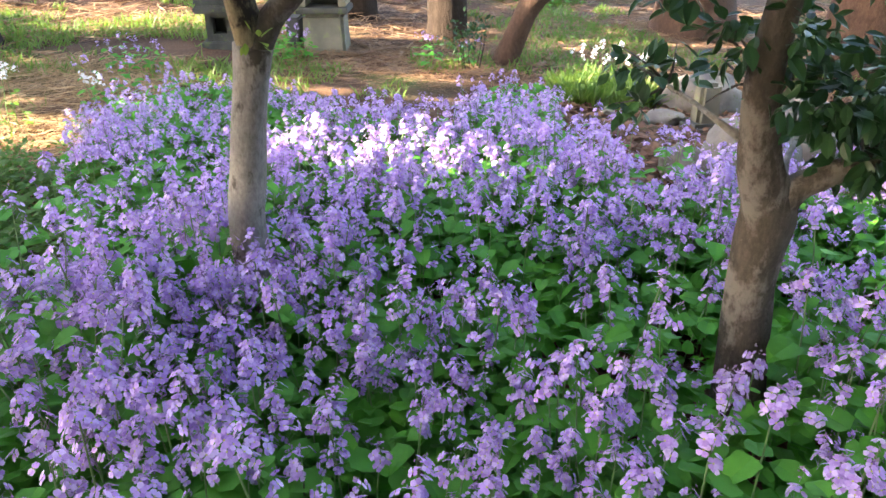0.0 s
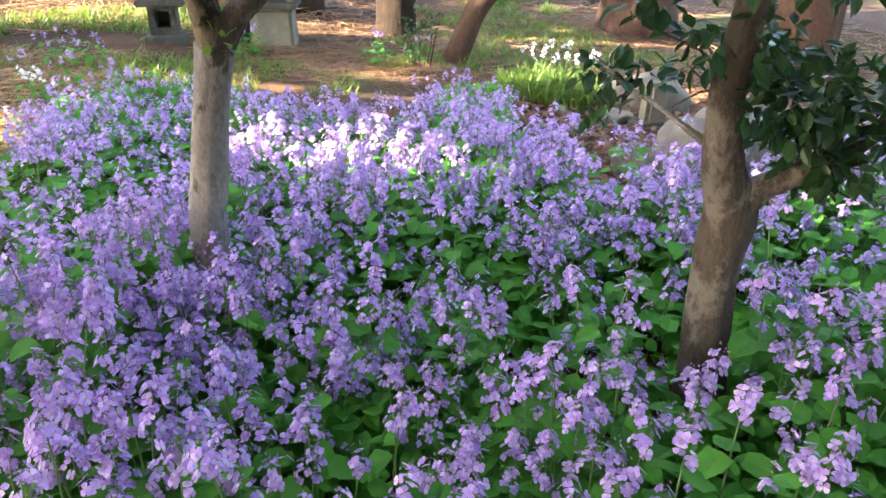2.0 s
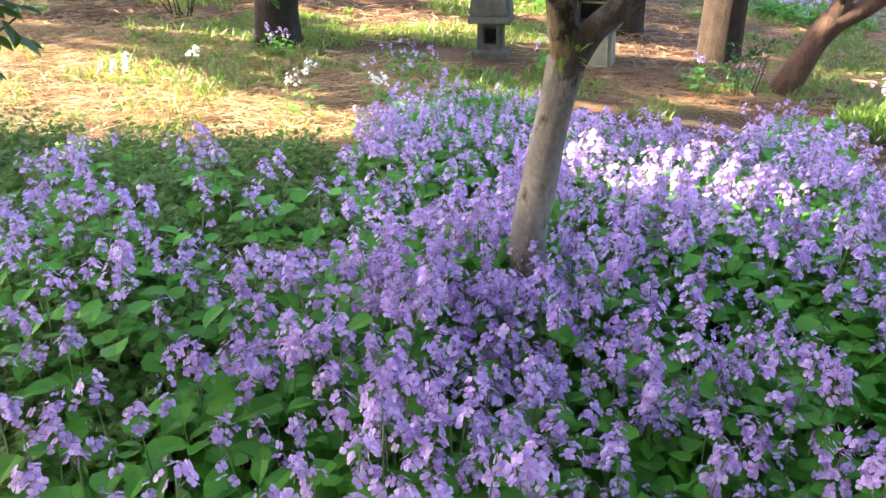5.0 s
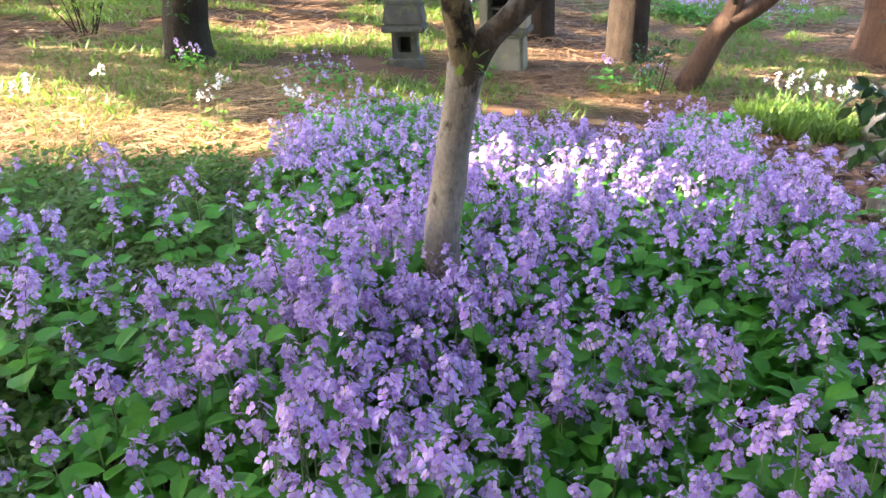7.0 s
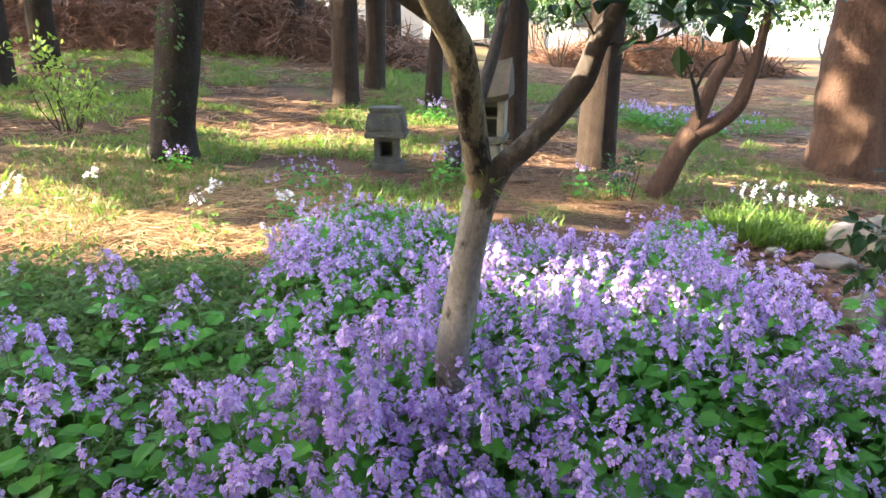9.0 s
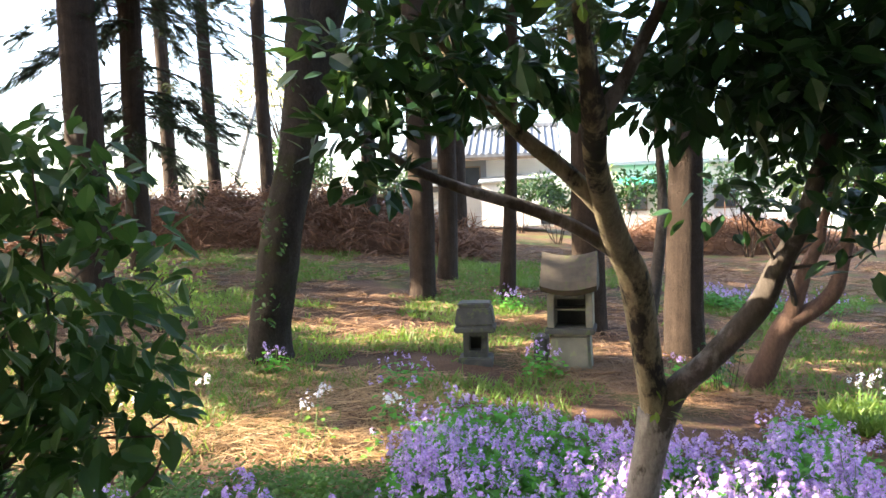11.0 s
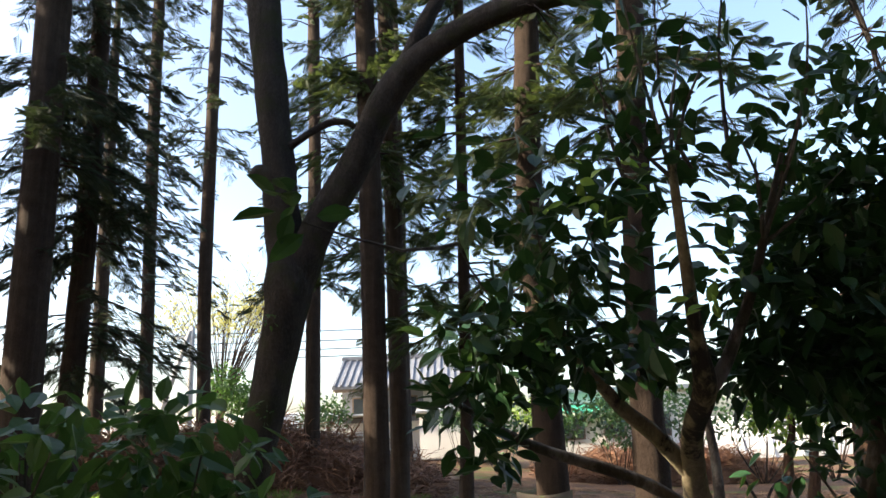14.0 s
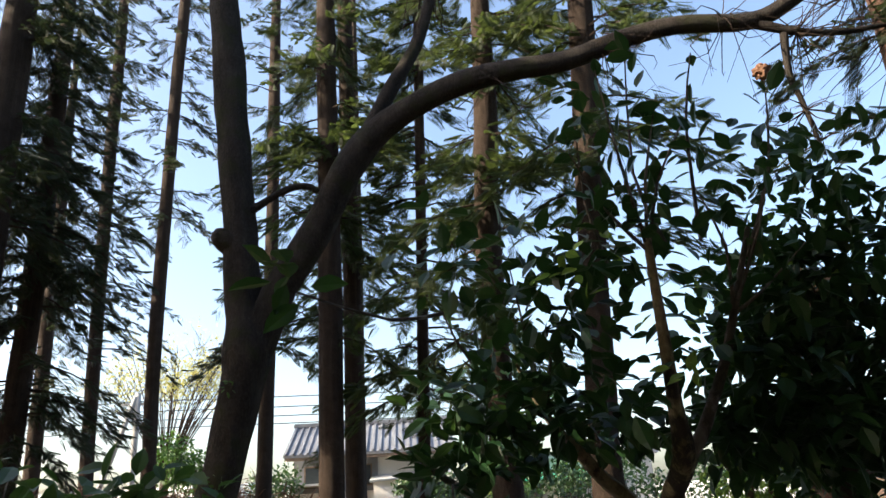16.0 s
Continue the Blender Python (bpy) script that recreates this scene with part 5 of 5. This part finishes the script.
# ---- houses and road side beyond the grove ----
def house():
    root = empty("house", -2.5, 34, 1.0)
    tagged(root, "low white house with grey ribbed tile roof", "house")
    part("wall", box_bm(6.6, 4.4, 3.2, 0, .6, -.2, .02), M_wall, root)
    bm = bmesh.new()
    prof = [(-2.7, 3.05), (.6, 4.5), (3.9, 3.05), (3.9, 2.93), (.6, 4.36), (-2.7, 2.93)]
    a = [bm.verts.new((-3.55, y, z)) for y, z in prof]
    b = [bm.verts.new((3.65, y, z)) for y, z in prof]
    for k in range(6):
        bm.faces.new((a[k], a[(k + 1) % 6], b[(k + 1) % 6], b[k]))
    bm.faces.new(a[::-1])
    bm.faces.new(b)
    bmesh.ops.recalc_face_normals(bm, faces=bm.faces)
    roof = part("roof", bm, M_roof, root, "grey tile roof")
    rib = box_bm(.1, 3.62, .07, 0, 0, 0, .02)
    me = bpy.data.meshes.new("tile_row")
    rib.to_mesh(me)
    rib.free()
    me.materials.append(M_roof)
    for k in range(24):
        r = child("tile_row", me, roof)
        r.matrix_basis = pose(-3.45 + k * .305, -1.05, 3.77, math.degrees(math.atan2(1.45, 3.3)))
    part("ridge", box_bm(7.3, .32, .22, .05, .6, 4.45, .05), M_roof, root)
    part("eave_board", box_bm(7.1, .12, .16, .05, -2.62, 2.8, .01), M_wood, root, "dark weathered eave board")
    part("cladding", box_bm(3.6, .08, 1.5, -1.45, -1.66, 1.5, .01), M_roof, root, "dark grey panel under the eaves")
    bm = bmesh.new()
    gable = [bm.verts.new((x, y, z)) for x in (-3.34, -3.42) for y, z in ((-1.55, 3.0), (.6, 4.3), (2.75, 3.0))]
    bm.faces.new(gable[:3])
    bm.faces.new(gable[3:][::-1])
    for k in range(3):
        bm.faces.new((gable[k], gable[k + 3], gable[(k + 1) % 3 + 3], gable[(k + 1) % 3]))
    bmesh.ops.recalc_face_normals(bm, faces=bm.faces)
    part("gable", bm, M_roof, root, "dark grey gable")
    lean = box_bm(3.4, 1.7, .09, 1.75, -2.3, 1.98, .02)
    for v in lean.verts:
        v.co.z += .16 * (v.co.y + 2.3) + .05 * (v.co.x - 1.75)
    part("lower_roof", lean, M_metal, root, "pale metal lean-to roof")
    part("lower_wall", box_bm(2.5, .1, 2.0, 1.45, -2.9, -.1, .01), M_wall, root, "white rendered lean-to wall")
    # solid dark slab, no opening: its colour stands for the shade indoors
    part("door", box_bm(.7, .08, 1.7, 3.05, -2.88, -.05, .01), M_glass, root, "dark slab for an open doorway, inner shade as its colour")
    for x, w in ((-.4, 1.0), (-2.2, 1.2)):
        win = part("window", box_bm(w, .06, .9, x, -1.74, 1.7, .01), M_wood, root)
        part("pane", box_bm(w - .12, .04, .78, x, -1.77, 1.76, .004), M_glass, win)
    part("porch_roof", box_bm(2.6, 1.6, .1, -2.6, -2.2, 1.75, .02), M_metal, root, "corrugated metal lean-to roof")
    for x in (-3.7, -1.5):
        part("porch_post", box_bm(.1, .1, 1.95, x, -2.8, -.2, .01), M_wood, root)
    part("porch_screen", box_bm(2.1, .06, 1.2, -2.6, -2.75, -.1, .01), M_metal, root)


def shop():
    root = empty("outbuilding", 5.6, 31, .5)
    tagged(root, "white outbuilding with green awning", "building")
    part("wall", box_bm(6.5, 3, 2.9, .6, 1.5, -.1, .02), M_wall, root)
    part("roof", box_bm(7, 3.6, .18, .6, 1.5, 2.8, .04), M_metal, root)
    bm = box_bm(3.6, 1.3, .08, -.4, -.6, 2.25, .02)
    for v in bm.verts:
        v.co.z += .25 * v.co.y
    part("awning", bm, M_awning, root, "green awning")
    for x in (-1.4, .3, 2.2):
        w = part("window", box_bm(.9, .06, 1.0, x, -.02, .9, .01), M_wood, root)
        part("pane", box_bm(.78, .04, .86, x, -.05, .97, .004), M_glass, w)


def greenhouse(x, y, ln, label):
    root = empty("greenhouse", x, y, float(ground_z(x, y)))
    tagged(root, label, "greenhouse")
    bm = bmesh.new()
    prof = [(1.6 * math.cos(a), max(0, 2.2 * math.sin(a))) for a in np.linspace(0, math.pi, 13)]
    a = [bm.verts.new((-ln / 2, p, z)) for p, z in prof]
    b = [bm.verts.new((ln / 2, p, z)) for p, z in prof]
    for k in range(12):
        bm.faces.new((a[k], a[k + 1], b[k + 1], b[k]))
    bm.faces.new(a[::-1])
    bm.faces.new(b)
    part("cover", bm, M_wall, root, "white plastic cover")
    for k in range(int(ln // 1.5) + 1):
        v, f = tube([(-ln / 2 + k * 1.5, 1.63 * math.cos(t), 2.24 * math.sin(t), .03) for t in np.linspace(.02, 3.12, 9)], 5, 0, 0, 1)
        child("hoop", mesh_arrays("hoop", v, f, [M_metal]), root)


house()
shop()
greenhouse(-13.5, 38, 14, "long white plastic greenhouse beyond the grove")
greenhouse(14, 40, 12, "white plastic greenhouse beside the field")


def utility_pole(x, y, top):
    z = float(ground_z(x, y))
    root = empty("utility_pole", x, y, z)
    tagged(root, "grey concrete utility pole with leaning brace and cables", "utility pole")
    v, f = tube([(0, 0, -.1, .16), (0, 0, top - z, .11)], 12, 0, 0, 3)
    child("pole", mesh_arrays("pole", v, f, [M_pole], None, True), root)
    v, f = tube([(-1.9, 0, -.1, .12), (-.06, -.05, top - z - .15, .1)], 10, 0, 0, 3)
    child("brace", mesh_arrays("brace", v, f, [M_pole], None, True), root)
    for k, zz in enumerate((-.35, -.75, -1.1, -1.4)):
        pts = []
        for s in np.linspace(-1, 1, 13):
            pts.append((s * 22, .1 * k, top - z + zz - .9 * (1 - (1 - abs(s)) ** 2) * .35 + (.25 if s > 0 else -.1) * abs(s), .02))
        v, f = tube(pts, 5, 0, 0, 2)
        child("cable", mesh_arrays("cable", v, f, [M_wire]), root)
    part("cross_arm", box_bm(1.3, .1, .1, 0, 0, top - z - .5, .01), M_pole, root)


utility_pole(-11.75, 30, 6.75)


def bare_tree(x, y, top, spread):
    z = float(ground_z(x, y))
    root = empty("bare_tree", x, y, z)
    tagged(root, "vase-shaped tree with fine bare twigs and yellow-green buds", "tree")
    v, f = tube([(0, 0, -.1, .3), (0, 0, 1.5, .22), (.05, 0, 2.6, .2)], 10, .15, 3)
    child("trunk", mesh_arrays("trunk", v, f, [M_bark_cedar], None, True), root)
    ba, lf = Batch(), Batch()
    h = top - z
    for k in range(60):
        a, r = rng.uniform(0, 6.28), spread * math.sqrt(rng.uniform(.1, 1))
        tip = np.array((math.cos(a) * r, math.sin(a) * r, h * (.78 + .22 * rng.uniform() - .25 * (r / spread) ** 2)))
        mid = np.array((tip[0] * .42, tip[1] * .42, h * .48))
        tv, tf = tube([(0, 0, 2.2, .05), (*mid, .03), (*tip, .008)], 4, 0, 0, 4)
        ba.add(tv, tf)
        for _ in range(5):
            s = rng.uniform(.4, .95)
            p = mid + (tip - mid) * s
            q = p + unit_rand(1)[0] * np.array((.7, .7, .3)) + np.array((0, 0, .6))
            twigs_into(ba, p, [q], .018, 0, 3)
            n = 16
            lf.scatter(THIN_V, THIN_F, turns(unit_rand(n), unit_rand(n), rng.uniform(.1, .22, n)), q + rng.normal(size=(n, 3)) * .28)
    child("twigs", ba.mesh("twigs", [M_bark_cedar]), root)
    child("buds", lf.mesh("buds", [M_straw_green]), root, "yellow-green spring buds")


M_straw_green = leaf_mat("spring_buds", (0.30, 0.30, 0.10), (0.38, 0.38, 0.12), (0.46, 0.42, 0.16), 0.6, 0.4, (0.5, 0.5, 0.1), 10)
bare_tree(-12.4, 36, 11.4, 3.8)


def bush(x, y, z, r, hgt, count, material, label, ln=.14):
    root = empty("bush", x, y, float(ground_z(x, y)))
    tagged(root, label, "bush")
    g = float(ground_z(x, y))
    for k in range(9):
        a = k * .7
        st = Batch()
        twigs_into(st, (.1 * math.cos(a), .1 * math.sin(a), 0), [(r * .7 * math.cos(a), r * .7 * math.sin(a), z - g + rng.uniform(-.2, .3) * hgt)], min(.03, r * .016), 0, 5)
        child("stem", st.mesh("stem", [M_bark_cedar]), root)
    cl = [(r * .5 * math.cos(a), r * .5 * math.sin(a), z - g + rng.uniform(-.5, .5) * hgt, r * .6, r * .6, hgt * .5, count // 6) for a in np.linspace(0, 5.2, 6)]
    child("leaves", leaf_cloud(cl, ln, up=1.2, shell=.1).mesh("leaves", [material]), root)


bush(-8.0, 24, 3.5, 1.1, 1.1, 1700, M_shrub_near, "rounded yellow-green garden bush", .16)
bush(-5.6, 27, 2.6, 1.0, .9, 900, M_shrub, "dark green clipped garden bush", .16)
bush(-.6, 29, 2.4, .9, .6, 700, M_shrub, "garden shrub in front of the white wall", .15)
bush(2.2, 29, 2.6, .9, .8, 700, M_young_lit, "light green garden shrub beside the road", .15)
bush(-4.6, 7.9, 1.0, .55, .7, 420, M_young_lit, "thin straggling yellow-green sapling", .07)
bush(1.5, 6.9, .25, .25, .22, 160, M_shrub, "low dark leafy sprout beside the crooked tree", .06)
for hx, hy, hz, hr in ((.6, 23, 2.0, .9), (2.4, 22.5, 2.1, 1.0), (4.3, 23.2, 2.0, 1.1), (6.3, 22.6, 2.2, 1.2), (8.6, 23, 2.2, 1.2), (11, 23.5, 2.3, 1.3), (5.2, 26.8, 2.6, 1.1)):
    bush(hx, hy, hz, hr, 1.0, 700, M_shrub, "loose dark green shrub along the field edge", .17)
